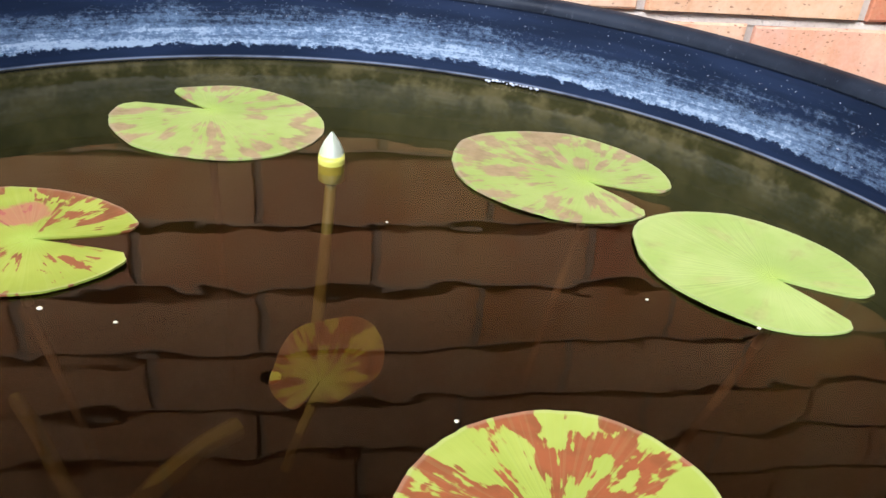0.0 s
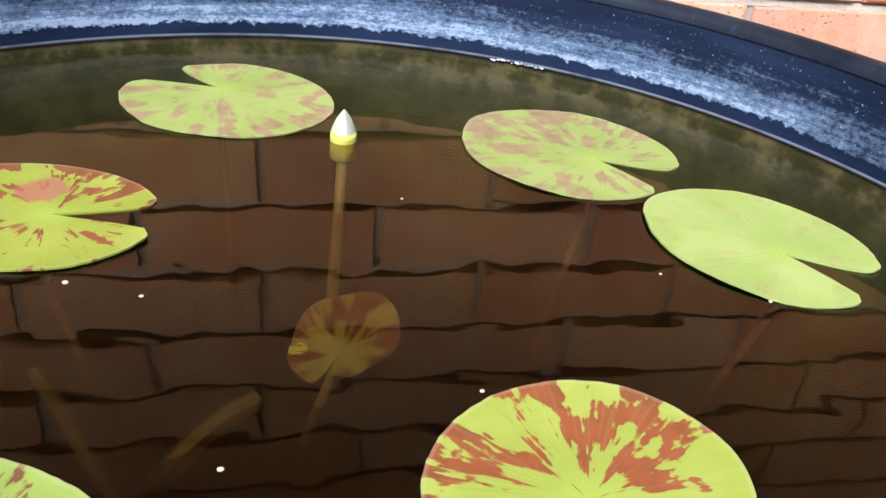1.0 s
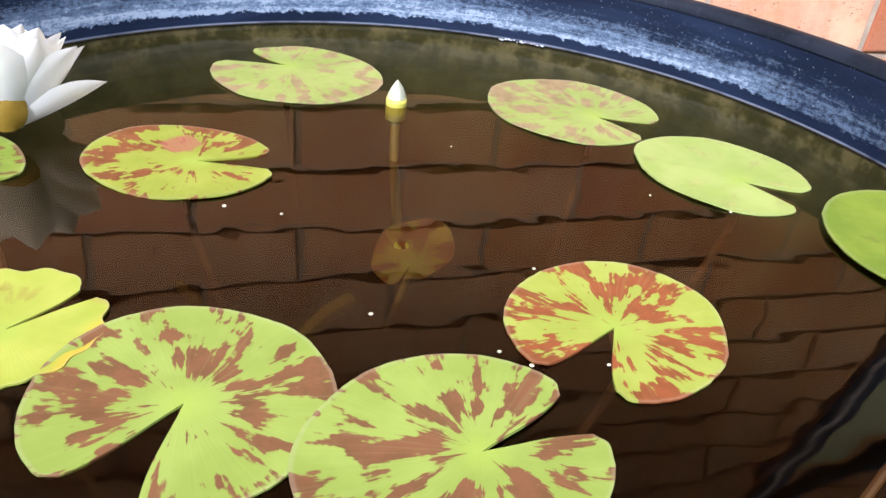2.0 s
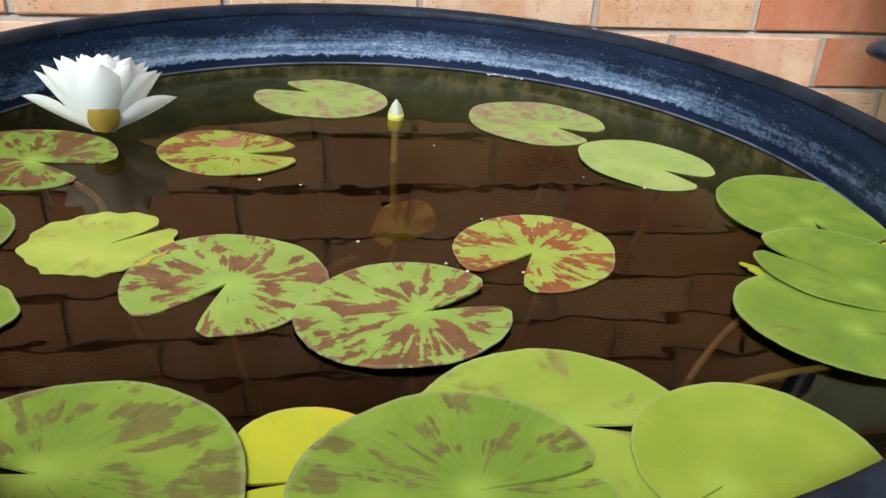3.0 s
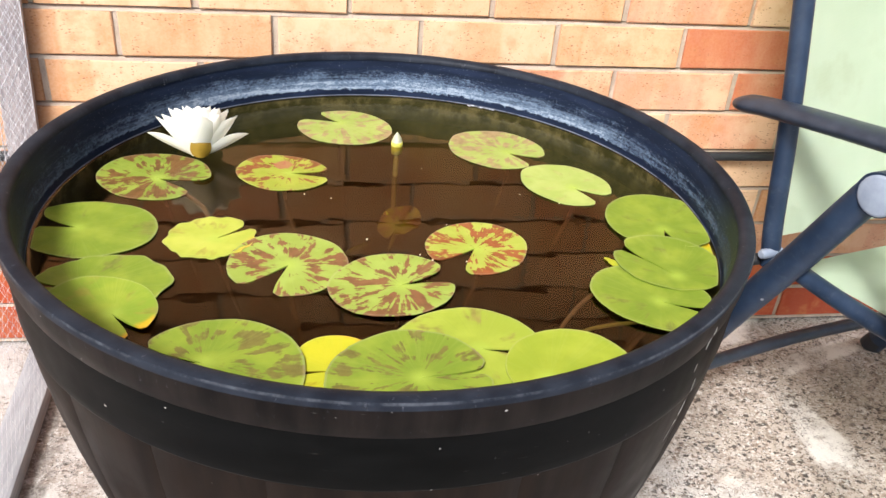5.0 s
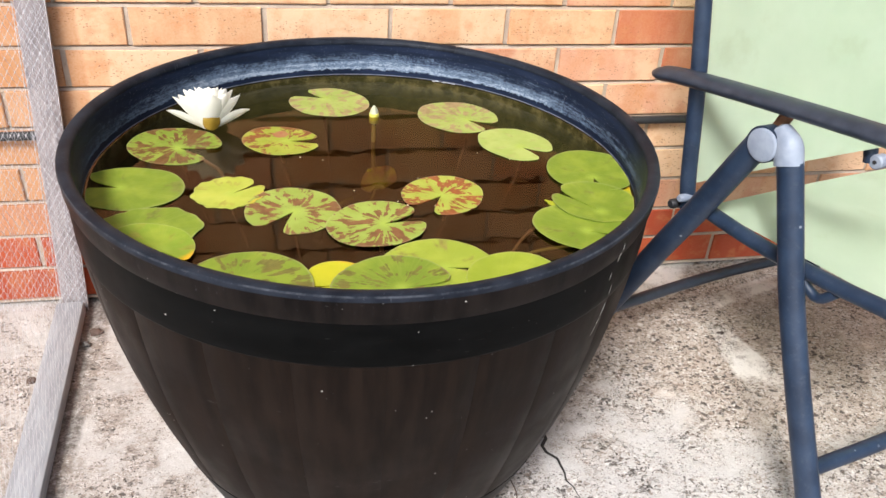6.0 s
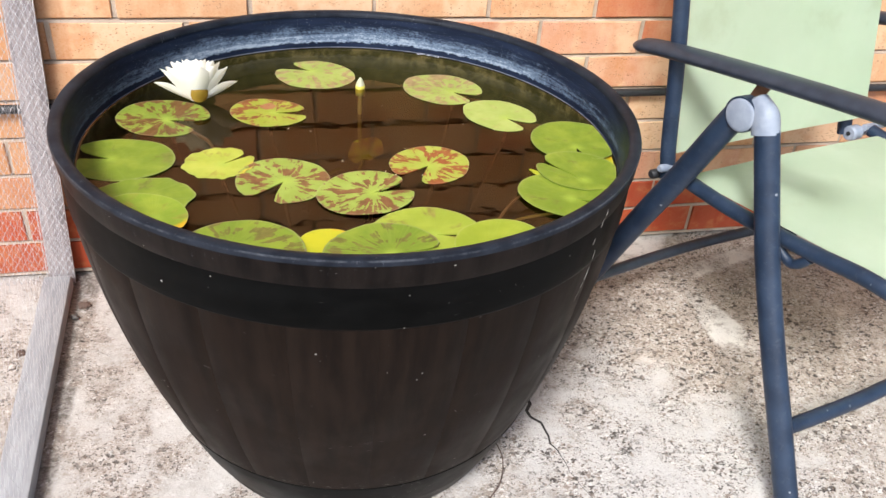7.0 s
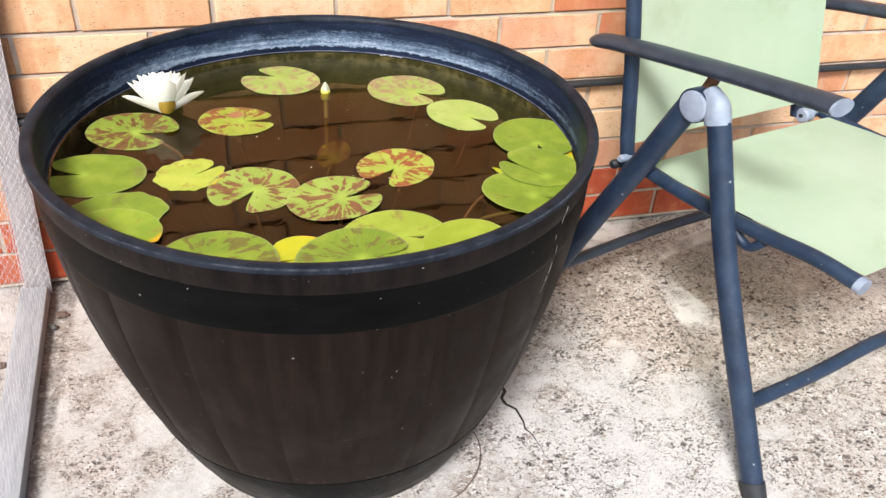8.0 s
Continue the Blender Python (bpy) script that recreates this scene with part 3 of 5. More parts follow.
def box(bm, lo, hi, bevel=0.0, segments=2):
    made = bmesh.ops.create_cube(bm, size=1.0)["verts"]
    for v in made:
        v.co = Vector([lo[k] + (v.co[k] + 0.5) * (hi[k] - lo[k]) for k in range(3)])
    if bevel:
        edges = list({e for v in made for e in v.link_edges})
        bmesh.ops.bevel(bm, geom=edges, offset=bevel, segments=segments, affect="EDGES", profile=0.5)
    return bm


# ---- the ground and the wall ----
bm = bmesh.new()
cuts = [-600, -40, -6, -2, -1, -0.4, 0, 0.4, 0.8, 1.2, 1.6, 2.5, 6, 40, 600]
grid = [[bm.verts.new((x, y - 0.4, GZ)) for x in cuts] for y in cuts]
for i in range(len(cuts) - 1):
    for j in range(len(cuts) - 1):
        bm.faces.new((grid[i][j], grid[i][j + 1], grid[i + 1][j + 1], grid[i + 1][j]))
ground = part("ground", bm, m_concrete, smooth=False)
tagged(ground, "pale worn concrete paving with dark grit and brown stains", "ground", kind="structure")

WALL_X0, WALL_X1, WALL_TOP = -3.6, 5.4, 2.40
bm = box(bmesh.new(), (WALL_X0, 0.0165, GZ - 0.05), (WALL_X1, 0.22, WALL_TOP))
wall = part("wall_north", bm, m_mortar, smooth=False)
tagged(wall, "house wall of sandy orange bricks on two deep red courses", "wall", kind="structure")

# unseen eave, added to shade the upper wall: soffit boards with a deep fascia
bm = box(bmesh.new(), (WALL_X0 - 0.2, -1.05, WALL_TOP + 0.003), (WALL_X1 + 0.2, 0.30, WALL_TOP + 0.03))
eave = part("eave", bm, m_soffit, smooth=False)
tagged(eave, "unseen timber eave added to shade the upper brick wall", "eave", kind="structure")
part("fascia", box(bmesh.new(), (WALL_X0 - 0.2, -1.075, WALL_TOP - 0.02), (WALL_X1 + 0.2, -1.052, WALL_TOP + 0.16), 0.003), m_soffit, eave)

# ---- the tub ----
tub = thing("barrel_planter", "dark brown plastic half barrel planter filled with water", "planter", TUB)


def body_r(z):
    return 0.2570 + 0.4600 * z - 0.3900 * z * z


bm = bmesh.new()
HT = 0.5586 - GZ
outer = [(body_r(0.0) - 0.006, 0.0)] + [(body_r(z) - 0.005, z) for z in (0.05, 0.1, 0.15, 0.2, 0.25, 0.3, 0.35, 0.4, 0.45, 0.5, 0.53)]
inner = [(0.3800, 0.545), (0.3770, 0.5), (0.366, 0.4), (0.343, 0.28), (0.298, 0.14), (0.262, 0.03), (0.001, 0.025)]
lathe(bm, outer + [(0.383, 0.545)] + inner + [(0.001, 0.0)], 96)
part("shell", bm, plain_mat("black plastic shell", (0.008, 0.007, 0.007), (0.014, 0.012, 0.011), 0.6), tub)

# inner wall: from the lip down to the floor of the tub
bm = bmesh.new()
top_r = 0.3800
face = [(top_r, HT - 0.006), (0.3788, HT - 0.02), (0.3768, HT - 0.045), (0.3748, WATER - GZ), (0.3700, 0.45), (0.358, 0.36), (0.334, 0.24), (0.300, 0.12), (0.270, 0.035), (0.001, 0.033)]
lathe(bm, face, 128, joined=False)
part("inner_wall", bm, m_inner, tub, "blue-black inside wall with a ragged white lime tide line")

# lip and rim band
bm = bmesh.new()
lathe(bm, [(top_r - 0.0016, HT - 0.0085), (top_r - 0.0013, HT - 0.0055), (top_r + 0.0004, HT - 0.0020), (top_r + 0.0040, HT), (0.3915, HT + 0.0002), (0.3945, HT - 0.001), (0.3956, HT - 0.004), (0.3952, HT - 0.008), (0.386, HT - 0.010)], 160)
part("lip", bm, m_lip, tub, "scuffed blue-grey rounded lip")
bm = bmesh.new()
lathe(bm, [(0.382, HT - 0.009), (0.3948, HT - 0.008), (0.3940, HT - 0.022), (0.3918, HT - 0.034), (0.3903, HT - 0.0384), (0.380, HT - 0.039)], 128)
part("rim_band", bm, m_band, tub)
bm = bmesh.new()
lathe(bm, [(0.380, HT - 0.0385), (0.3900, HT - 0.0382), (0.3902, HT - 0.046), (0.3893, HT - 0.085), (0.3886, HT - 0.0935), (0.3882, HT - 0.0955), (0.3872, HT - 0.0966)], 128)
part("hoop", bm, m_hoop, tub, "black moulded upper hoop")
bm = bmesh.new()
lathe(bm, [(body_r(0.0) - 0.004, 0.0), (body_r(0.0) + 0.0016, 0.003), (body_r(0.05) + 0.0016, 0.05), (body_r(0.118) + 0.0010, 0.118), (body_r(0.122) + 0.0006, 0.122), (body_r(0.1236) - 0.0012, 0.1236)], 96)
part("hoop", bm, m_hoop, tub, "black moulded lower hoop")
# staves
NST = 24
bm = bmesh.new()
levels = [0.002, 0.04, 0.09, 0.14, 0.19, 0.24, 0.29, 0.34, 0.39, 0.43, 0.478]
cols = [(-7.5, -0.0005), (-7.38, -0.0001), (-3.6, 0.0), (0.0, 0.0), (3.6, 0.0), (7.38, -0.0001), (7.5, -0.0005)]
rows = [[bm.verts.new(((body_r(z) + o) * math.cos(radians(a)), (body_r(z) + o) * math.sin(radians(a)), z)) for a, o in cols] for z in levels]
for a, b in zip(rows, rows[1:]):
    for i in range(len(cols) - 1):
        bm.faces.new((a[i], a[i + 1], b[i + 1], b[i]))
stave_mesh = mesh_of("stave", bm, m_stave)
for k in range(NST):
    st = new("stave", stave_mesh)
    st.parent = tub
    st.matrix_basis = pose(0, 0, 0, 0, 0, 360 / NST * k + 4.0)
# dried lime run on the outside
bm = bmesh.new()
for a0, a1, z0, z1, rad in ((-48.5, -48.6, 0.553, 0.543, 0.0005), (-48.6, -48.9, 0.540, 0.527, 0.0006), (-50.3, -50.5, 0.516, 0.507, 0.0004), (-49.0, -49.3, 0.494, 0.481, 0.0004),
                            (-49.1, -49.6, 0.468, 0.449, 0.0006), (-49.7, -50.2, 0.445, 0.437, 0.0005), (-50.3, -51.0, 0.434, 0.420, 0.0004)):
    pts = []
    for k in range(4):
        a, z = radians(a0 + (a1 - a0) * k / 3 + 0.06 * math.sin(2.1 * k + z0 * 90)), z0 + (z1 - z0) * k / 3
        r = max(body_r(z), 0.3940 - 0.25 * max(0.0, 0.545 - z) if z > 0.531 else (0.3896 if z > 0.473 else 0)) + 0.0002
        pts.append((r * math.cos(a), r * math.sin(a), z))
    tube(bm, spline(pts, 3), rad, 6, taper=lambda u: 0.35 + 0.65 * math.sin(math.pi * u))
part("lime_run", bm, m_limedrip, tub, "thin broken run of dried pale lime")

# a scrap of white lime crust at the waterline
bm = bmesh.new()
rng = random.Random(6)
for k in range(16):
    a = radians(59.2 + 6.2 * (k + rng.uniform(-0.3, 0.3)) / 15)
    made = bmesh.ops.create_icosphere(bm, subdivisions=1, radius=rng.uniform(0.0006, 0.0013))["verts"]
    at = Vector((0.3728 * math.cos(a), 0.3728 * math.sin(a), WATER - GZ + 0.0022 + rng.uniform(-0.0008, 0.0008)))
    for v in made:
        v.co = at + Vector((v.co.x * 1.3, v.co.y * 1.3, v.co.z * 0.8)) * (1 + 0.3 * noise.noise(v.co * 900 + at * 80))
part("lime_crust", bm, plain_mat("white crust", (0.45, 0.46, 0.47), (0.62, 0.63, 0.64), 0.6, 200.0), tub, "white lime crust at the waterline")

# ---- the water ----
water = thing("pond_water", "dark brown still pond water reflecting the brick wall", "water", (TUB.x, TUB.y, WATER), kind="structure")
bm = bmesh.new()
rad = [0.3746, 0.3736, 0.3722, 0.3700] + [0.367 - 0.003 * k for k in range(122)]
lift = [0.0026, 0.0013, 0.0005, 0.0001] + [0] * 122
lathe(bm, list(zip(rad, lift)), 420, joined=False)
for v in bm.verts:                                  # faint ripples
    x, y = v.co.x, v.co.y
    v.co.z += 0.00007 * noise.noise((x * 17, y * 20, 1.3)) + 0.00006 * noise.noise((x * 42, y * 60, 7.1)) + 0.000034 * noise.noise((x * 80, y * 115, 4.4)) + 0.000010 * noise.noise((x * 160, y * 210, 2.2))
for f in bm.faces:
    f.smooth = True
me = bpy.data.meshes.new("water_surface")
bm.to_mesh(me)
bm.free()
me.materials.append(m_water)
surf = new("water_surface", me)
surf.parent = water
surf.visible_shadow = False
for depth, r in ((0.035, 0.372), (0.075, 0.368), (0.125, 0.360), (0.185, 0.348)):
    bm = bmesh.new()
    lathe(bm, [(0.0005, -depth), (0.2, -depth), (r, -depth)], 64, joined=False)
    veil = part("silt_veil", bm, m_silt, water)
    veil.visible_shadow = False


# ---- lily pads ----
pads = []


def lily_pad(label, c, axes, ang, apex, tips, lift, material, wave=0.5, ragged=0.0, tilt=(0.0, 0.0), seed=0, stalk=None):
    """A floating leaf: an ellipse with a slit that runs in to the stalk at apex, between the two tip directions."""
    rng = random.Random(seed + 11)
    t1, t2 = tips
    gap = (t2 - t1) % 360
    if gap > 180:
        t1, t2, gap = t2, t1, 360 - gap
    n, rings = 120, (0.04, 0.15, 0.3, 0.45, 0.6, 0.74, 0.86, 0.94, 0.985, 1.0)
    ca, sa = math.cos(radians(ang)), math.sin(radians(ang))
    ox, oy = apex[0] - c[0], apex[1] - c[1]
    ph = [rng.uniform(0, 6.28) for _ in range(6)]

    def reach(a):
        dx, dy = math.cos(a), math.sin(a)
        px, py = (ox * ca + oy * sa) / axes[0], (-ox * sa + oy * ca) / axes[1]
        qx, qy = (dx * ca + dy * sa) / axes[0], (-dx * sa + dy * ca) / axes[1]
        A, B, C = qx * qx + qy * qy, px * qx + py * qy, px * px + py * py - 1
        s = (-B + math.sqrt(max(B * B - A * C, 0))) / A
        s *= 1 + 0.010 * math.sin(3 * a + ph[0]) + 0.006 * math.sin(7 * a + ph[1]) + ragged * (0.05 * math.sin(9 * a + ph[2]) + 0.04 * math.sin(17 * a + ph[3]))
        s *= 1 + 0.010 * noise.noise((4 * dx, 4 * dy, ph[2])) + 0.008 * noise.noise((14 * dx, 14 * dy, ph[3]))
        # the tub's wall stops the leaf
        wx, wy = apex[0] - TUB.x, apex[1] - TUB.y
        bb = wx * dx + wy * dy
        return min(s, -bb + math.sqrt(max(bb * bb - (wx * wx + wy * wy - 0.3715 ** 2), 0)))

    bm = bmesh.new()
    start, span = t2, 360 - gap
    margin = bm.verts.layers.float.new("margin")
    hub_top, hub_low = bm.verts.new((0, 0, 0.0006)), bm.verts.new((0, 0, -0.0010))
    tops, lows = [], []
    for i in range(n + 1):
        u = i / n
        a = radians(start + span * u)
        s = reach(a)
        near = min(u, 1 - u)
        s *= 1 - 0.10 * math.exp(-(near / 0.012) ** 2)           # lobe tips are a little rounded
        top, low = [], []
        for k in rings:
            # the slit's edges bow slightly together on the way out
            bow = radians(3.2) * math.sin(math.pi * k) * math.exp(-(near / 0.05) ** 2) * (-1 if u < 0.5 else 1)
            x, y = s * k * math.cos(a + bow), s * k * math.sin(a + bow)
            z = wave * (0.0010 * math.sin(2 * a + ph[4]) * k * k + 0.0007 * math.sin(5 * a + ph[5]) * k ** 3) + 0.0006 * (1 - k) + 0.0008 * k ** 6
            z += tilt[0] * x + tilt[1] * y
            top.append(bm.verts.new((x, y, z)))
            top[-1][margin] = 1.0 if k > 0.98 else 0.0
            low.append(bm.verts.new((x, y, z - (0.0016 if k < 0.97 else 0.0011))))
        tops.append(top)
        lows.append(low)
    for i in range(n):
        bm.faces.new((hub_top, tops[i][0], tops[i + 1][0]))
        bm.faces.new((hub_low, lows[i + 1][0], lows[i][0]))
        for k in range(len(rings) - 1):
            bm.faces.new((tops[i][k], tops[i][k + 1], tops[i + 1][k + 1], tops[i + 1][k]))
            bm.faces.new((lows[i][k], lows[i + 1][k], lows[i + 1][k + 1], lows[i][k + 1]))
        bm.faces.new((tops[i][-1], lows[i][-1], lows[i + 1][-1], tops[i + 1][-1]))
    for i in (0, n):
        line_t, line_l = [hub_top] + tops[i], [hub_low] + lows[i]
        for k in range(len(rings)):
            bm.faces.new((line_t[k], line_t[k + 1], line_l[k + 1], line_l[k]))
    ob = thing("lily_pad", label, "lily pad", (apex[0], apex[1], WATER + 0.0007 + lift), group="lily pads on the water")
    part("blade", bm, material, ob, sharp=50)
    if stalk is None:
        a = rng.uniform(0, 6.28)
        inward = (Vector((TUB.x, TUB.y)) - Vector(apex)) * 0.5
        stalk = [(0, 0, -0.0015), (0.008 * math.cos(a), 0.008 * math.sin(a), -0.03), (inward.x * 0.25, inward.y * 0.25, -0.12), (inward.x * 0.5, inward.y * 0.5, -0.24)]
    if stalk:
        part("stalk", tube(bmesh.new(), spline(stalk), 0.0026, 8), m_redstem, ob, "reddish brown stalk under water")
    return ob


LIME, LIME2 = (0.29, 0.335, 0.046), (0.35, 0.385, 0.065)
LEAF, LEAF2 = (0.152, 0.220, 0.021), (0.220, 0.283, 0.031)
RED, TAN = (0.26, 0.056, 0.023), (0.335, 0.225, 0.115)
m_spot = pad_mat("lime pad with red blotches", LIME, LIME2, RED, 0.60)
m_spot2 = pad_mat("green pad with brick red blotches", (0.235, 0.305, 0.050), (0.285, 0.36, 0.068), (0.185, 0.066, 0.034), 0.62)
m_spot3 = pad_mat("olive green pad with dark red blotches", (0.17, 0.235, 0.028), (0.24, 0.30, 0.045), (0.15, 0.058, 0.024), 0.68)
m_fleck = pad_mat("yellow-green pad flecked with red", (0.25, 0.29, 0.030), (0.31, 0.34, 0.045), (0.21, 0.050, 0.022), 0.56, 0.03, pink=(-0.009, 0.024))
m_tan = pad_mat("lime pad with faint tan blotches", (0.27, 0.33, 0.070), (0.33, 0.385, 0.10), TAN, 0.64, 0.085)
m_lime = pad_mat("plain lime green pad", (0.30, 0.375, 0.085), (0.37, 0.43, 0.12), (0.36, 0.38, 0.11), 0.5, 0.12)
m_leaf = pad_mat("leaf green pad", LEAF, LEAF2, (0.165, 0.185, 0.035), 0.42, 0.14)
m_dull = pad_mat("darker green pad with dull brown bruises", (0.150, 0.218, 0.022), (0.214, 0.279, 0.030), (0.150, 0.124, 0.033), 0.60, 0.085)
m_bright = pad_mat("bright yellow-green pad", (0.25, 0.312, 0.033), (0.305, 0.36, 0.043), (0.25, 0.215, 0.05), 0.46, 0.12)
m_plain = pad_mat("smooth bright green pad", (0.235, 0.30, 0.025), (0.295, 0.35, 0.035), (0.26, 0.30, 0.04), 0.25, 0.2)
m_yell = pad_mat("yellowing pad", (0.31, 0.36, 0.040), (0.40, 0.43, 0.065), (0.33, 0.31, 0.05), 0.5, 0.10, gold=(0.5, -25, 0.031))
m_yell2 = pad_mat("green pad with a golden edge", (0.19, 0.28, 0.026), (0.26, 0.33, 0.034), (0.26, 0.27, 0.04), 0.42, 0.12, gold=(0.95, -38, 0.030))
m_gold = pad_mat("golden yellow dying pad", (0.36, 0.37, 0.018), (0.43, 0.41, 0.018), (0.36, 0.30, 0.015), 0.4, 0.10, gold=(0.9, 62, 0.042))

pads.append(lily_pad("lime lily pad with faint tan blotches by the bud", (0.3279, -0.1861), (0.0660, 0.0591), 156, (0.3220, -0.1700), (128, 166), 0, m_tan, seed=1))
pads.append(lily_pad("lime lily pad with faint tan blotches, slit open", (0.5315, -0.2570), (0.0666, 0.0607), 148, (0.5445, -0.2700), (-18, -59), 0, m_tan, seed=2))
pads.append(lily_pad("plain lime green lily pad with a deep slit", (0.6000, -0.3653), (0.0604, 0.0526), 127, (0.6065, -0.3770), (-26, -65), 0.0005, m_lime, seed=3))
pads.append(lily_pad("lime lily pad with brick red blotches and yellow heart", (0.4567, -0.5170), (0.0569, 0.0529), 27, (0.4540, -0.5200), (-112, -152), 0, m_spot, seed=4))
pads.append(lily_pad("broad green lily pad with brick red blotches", (0.2556, -0.5429), (0.0616, 0.0596), 157, (0.2560, -0.5470), (-106, -143), 0, m_spot2, seed=5))
pads.append(lily_pad("lime lily pad with tan-red streaks overlapping its neighbour", (0.3581, -0.5880), (0.0640, 0.0552), 11, (0.3680, -0.5900), (32, 4), 0.0016, m_spot2, seed=6))
pads.append(lily_pad("small yellow-green lily pad flecked with dark red", (0.2464, -0.3317), (0.0590, 0.0478), 161, (0.2550, -0.3340), (11, -19), 0, m_fleck, seed=7))
pads.append(lily_pad("small yellowing ragged lily pad", (0.1750, -0.4883), (0.0468, 0.0427), 12, (0.1800, -0.4920), (46, 30), 0, m_yell, ragged=0.6, seed=8))
pads.append(lily_pad("green lily pad with dark red blotches under the flower", (0.0949, -0.3398), (0.0677, 0.0608), 151, (0.1000, -0.3480), (-4, -42), 0, m_spot3, seed=9))
pads.append(lily_pad("plain green lily pad against the tub's side", (0.0472, -0.4664), (0.0714, 0.0583), 163, (0.0352, -0.4654), (147, 178), 0, m_leaf, seed=10))
pads.append(lily_pad("green lily pad with a bitten edge", (0.0809, -0.5751), (0.0640, 0.0530), 2, (0.0609, -0.5821), (160, 175), 0, m_leaf, ragged=0.4, seed=11))
pads.append(lily_pad("green lily pad with a golden yellow tip", (0.0864, -0.6196), (0.0580, 0.0500), 135, (0.1014, -0.6286), (-38, -59), 0.0024, m_yell2, wave=0.8, seed=12))
pads.append(lily_pad("large dull green lily pad with brown bruises", (0.2001, -0.7096), (0.0751, 0.0700), 158, (0.1880, -0.7010), (153, 176), 0.0010, m_dull, seed=13))
pads.append(lily_pad("golden yellow dying lily pad", (0.2988, -0.7105), (0.0410, 0.0430), 0, (0.3020, -0.7155), (175, 189), -0.0004, m_gold, seed=14))
pads.append(lily_pad("large green lily pad with brown bruises, tilted", (0.3593, -0.7388), (0.0720, 0.0700), 40, (0.3683, -0.7348), (10, 1), 0.0046, m_dull, seed=15))
pads.append(lily_pad("yellow-green lily pad half covered by others", (0.4146, -0.7042), (0.0740, 0.0720), 34, (0.4270, -0.6950), (0, -20), 0.0012, m_bright, seed=16))
pads.append(lily_pad("plain bright green lily pad by the rim", (0.5028, -0.7302), (0.0592, 0.0581), 48, (0.4788, -0.7422), (200, 215), 0.0030, m_plain, seed=17))
pads.append(lily_pad("plain green lily pad with a narrow slit", (0.6873, -0.4662), (0.0663, 0.0653), 63, (0.6830, -0.4890), (-79, -111), 0.0030, m_leaf, tilt=(0.02, -0.015), seed=18))
pads.append(lily_pad("green lily pad squeezed between two others", (0.6600, -0.5600), (0.0600, 0.0550), 155, (0.6580, -0.5890), (119, 129), 0.0046, m_leaf, seed=19))
pads.append(lily_pad("green lily pad with faint brown bruises by the rim", (0.6177, -0.6212), (0.0627, 0.0548), 140, (0.6230, -0.6320), (-14, -31), 0.0026, m_leaf, seed=20))
pads.append(lily_pad("torn scrap of yellow leaf", (0.605, -0.552), (0.017, 0.010), 120, (0.610, -0.557), (100, 140), 0.0008, m_gold, ragged=1.0, seed=22, stalk=[]))
pads.append(lily_pad("yellowed lily pad mostly hidden under green ones", (0.700, -0.550), (0.046, 0.042), 40, (0.690, -0.555), (160, 180), -0.0004, m_gold, seed=21))

# ---- the flower and the bud ----
flower = thing("water_lily", "open white water lily with pointed petals", "flower", (0.142, -0.292, WATER + 0.002))
flower.scale = (1.06, 1.06, 1.06)
flower.rotation_euler = (radians(-24), 0, 0)        # it leans back, towards the wall


def petal_mesh(name, length, width, cup, material):
    bm = bmesh.new()
    nu, nv = 14, 8
    g = []
    for i in range(nu + 1):
        u = i / nu
        w = width * (0.42 + 0.58 * min(1, u / 0.50) ** 0.8) * (1 - max(0, (u - 0.50) / 0.50) ** 2.4) + 0.0003
        row = []
        for j in range(nv + 1):
            v = 2 * j / nv - 1
            row.append(bm.verts.new((length * u, w * v, cup * (v * v) * w * 1.2 + 0.10 * length * u * u)))
        g.append(row)
    for i in range(nu):
        for j in range(nv):
            bm.faces.new((g[i][j], g[i][j + 1], g[i + 1][j + 1], g[i + 1][j]))
    return mesh_of(name, bm, material)


pm = petal_mesh("petal", 0.061, 0.0175, 0.35, m_petal)
pm_low = petal_mesh("petal", 0.056, 0.0155, 0.5, m_petal)
pm2 = petal_mesh("petal", 0.058, 0.0150, 0.4, m_petal)
rng = random.Random(4)
RINGS = ((3, pm_low, 24, 0.008, 0.003, -4), (12, pm, 45, 0.008, 0.002, 8), (12, pm, 57, 0.006, 0.003, 23), (8, pm2, 70, 0.004, 0.004, 12))
for count, mesh, el, r0, z0, ph in RINGS:
    for k in range(count):
        az = 360 / count * k + ph + rng.uniform(-4, 4)
        if mesh is pm_low:
            az = (-6, 186, 76)[k]
        q = new("petal", mesh)
        q.parent = flower
        q.matrix_basis = pose(0, 0, 0, 0, 0, az) @ pose(r0, 0, z0, 0, -(el + rng.uniform(-3, 3)), 0)
bm = bmesh.new()
g = []
for i in range(9):
    u = i / 8
    w = 0.0120 * math.sqrt(max(0.02, 1 - (2 * u - 0.82) ** 2 / 1.4)) if u < 1 else 0.004
    g.append([bm.verts.new((0.025 * u, w * v, 0.005 * v * v + 0.008 * u * u)) for v in (-1, -0.6, -0.2, 0.2, 0.6, 1)])
for a, b in zip(g, g[1:]):
    for i in range(5):
        bm.faces.new((a[i], a[i + 1], b[i + 1], b[i]))
bmesh.ops.solidify(bm, geom=bm.faces[:], thickness=0.001)
q = part("sepal", bm, m_sepal, flower, "golden brown sepal bent out from the base")
q.matrix_basis = pose(0, 0, 0, 0, 0, -77) @ pose(0.0165, 0, 0.000, 0, -54, 0)
bm = bmesh.new()
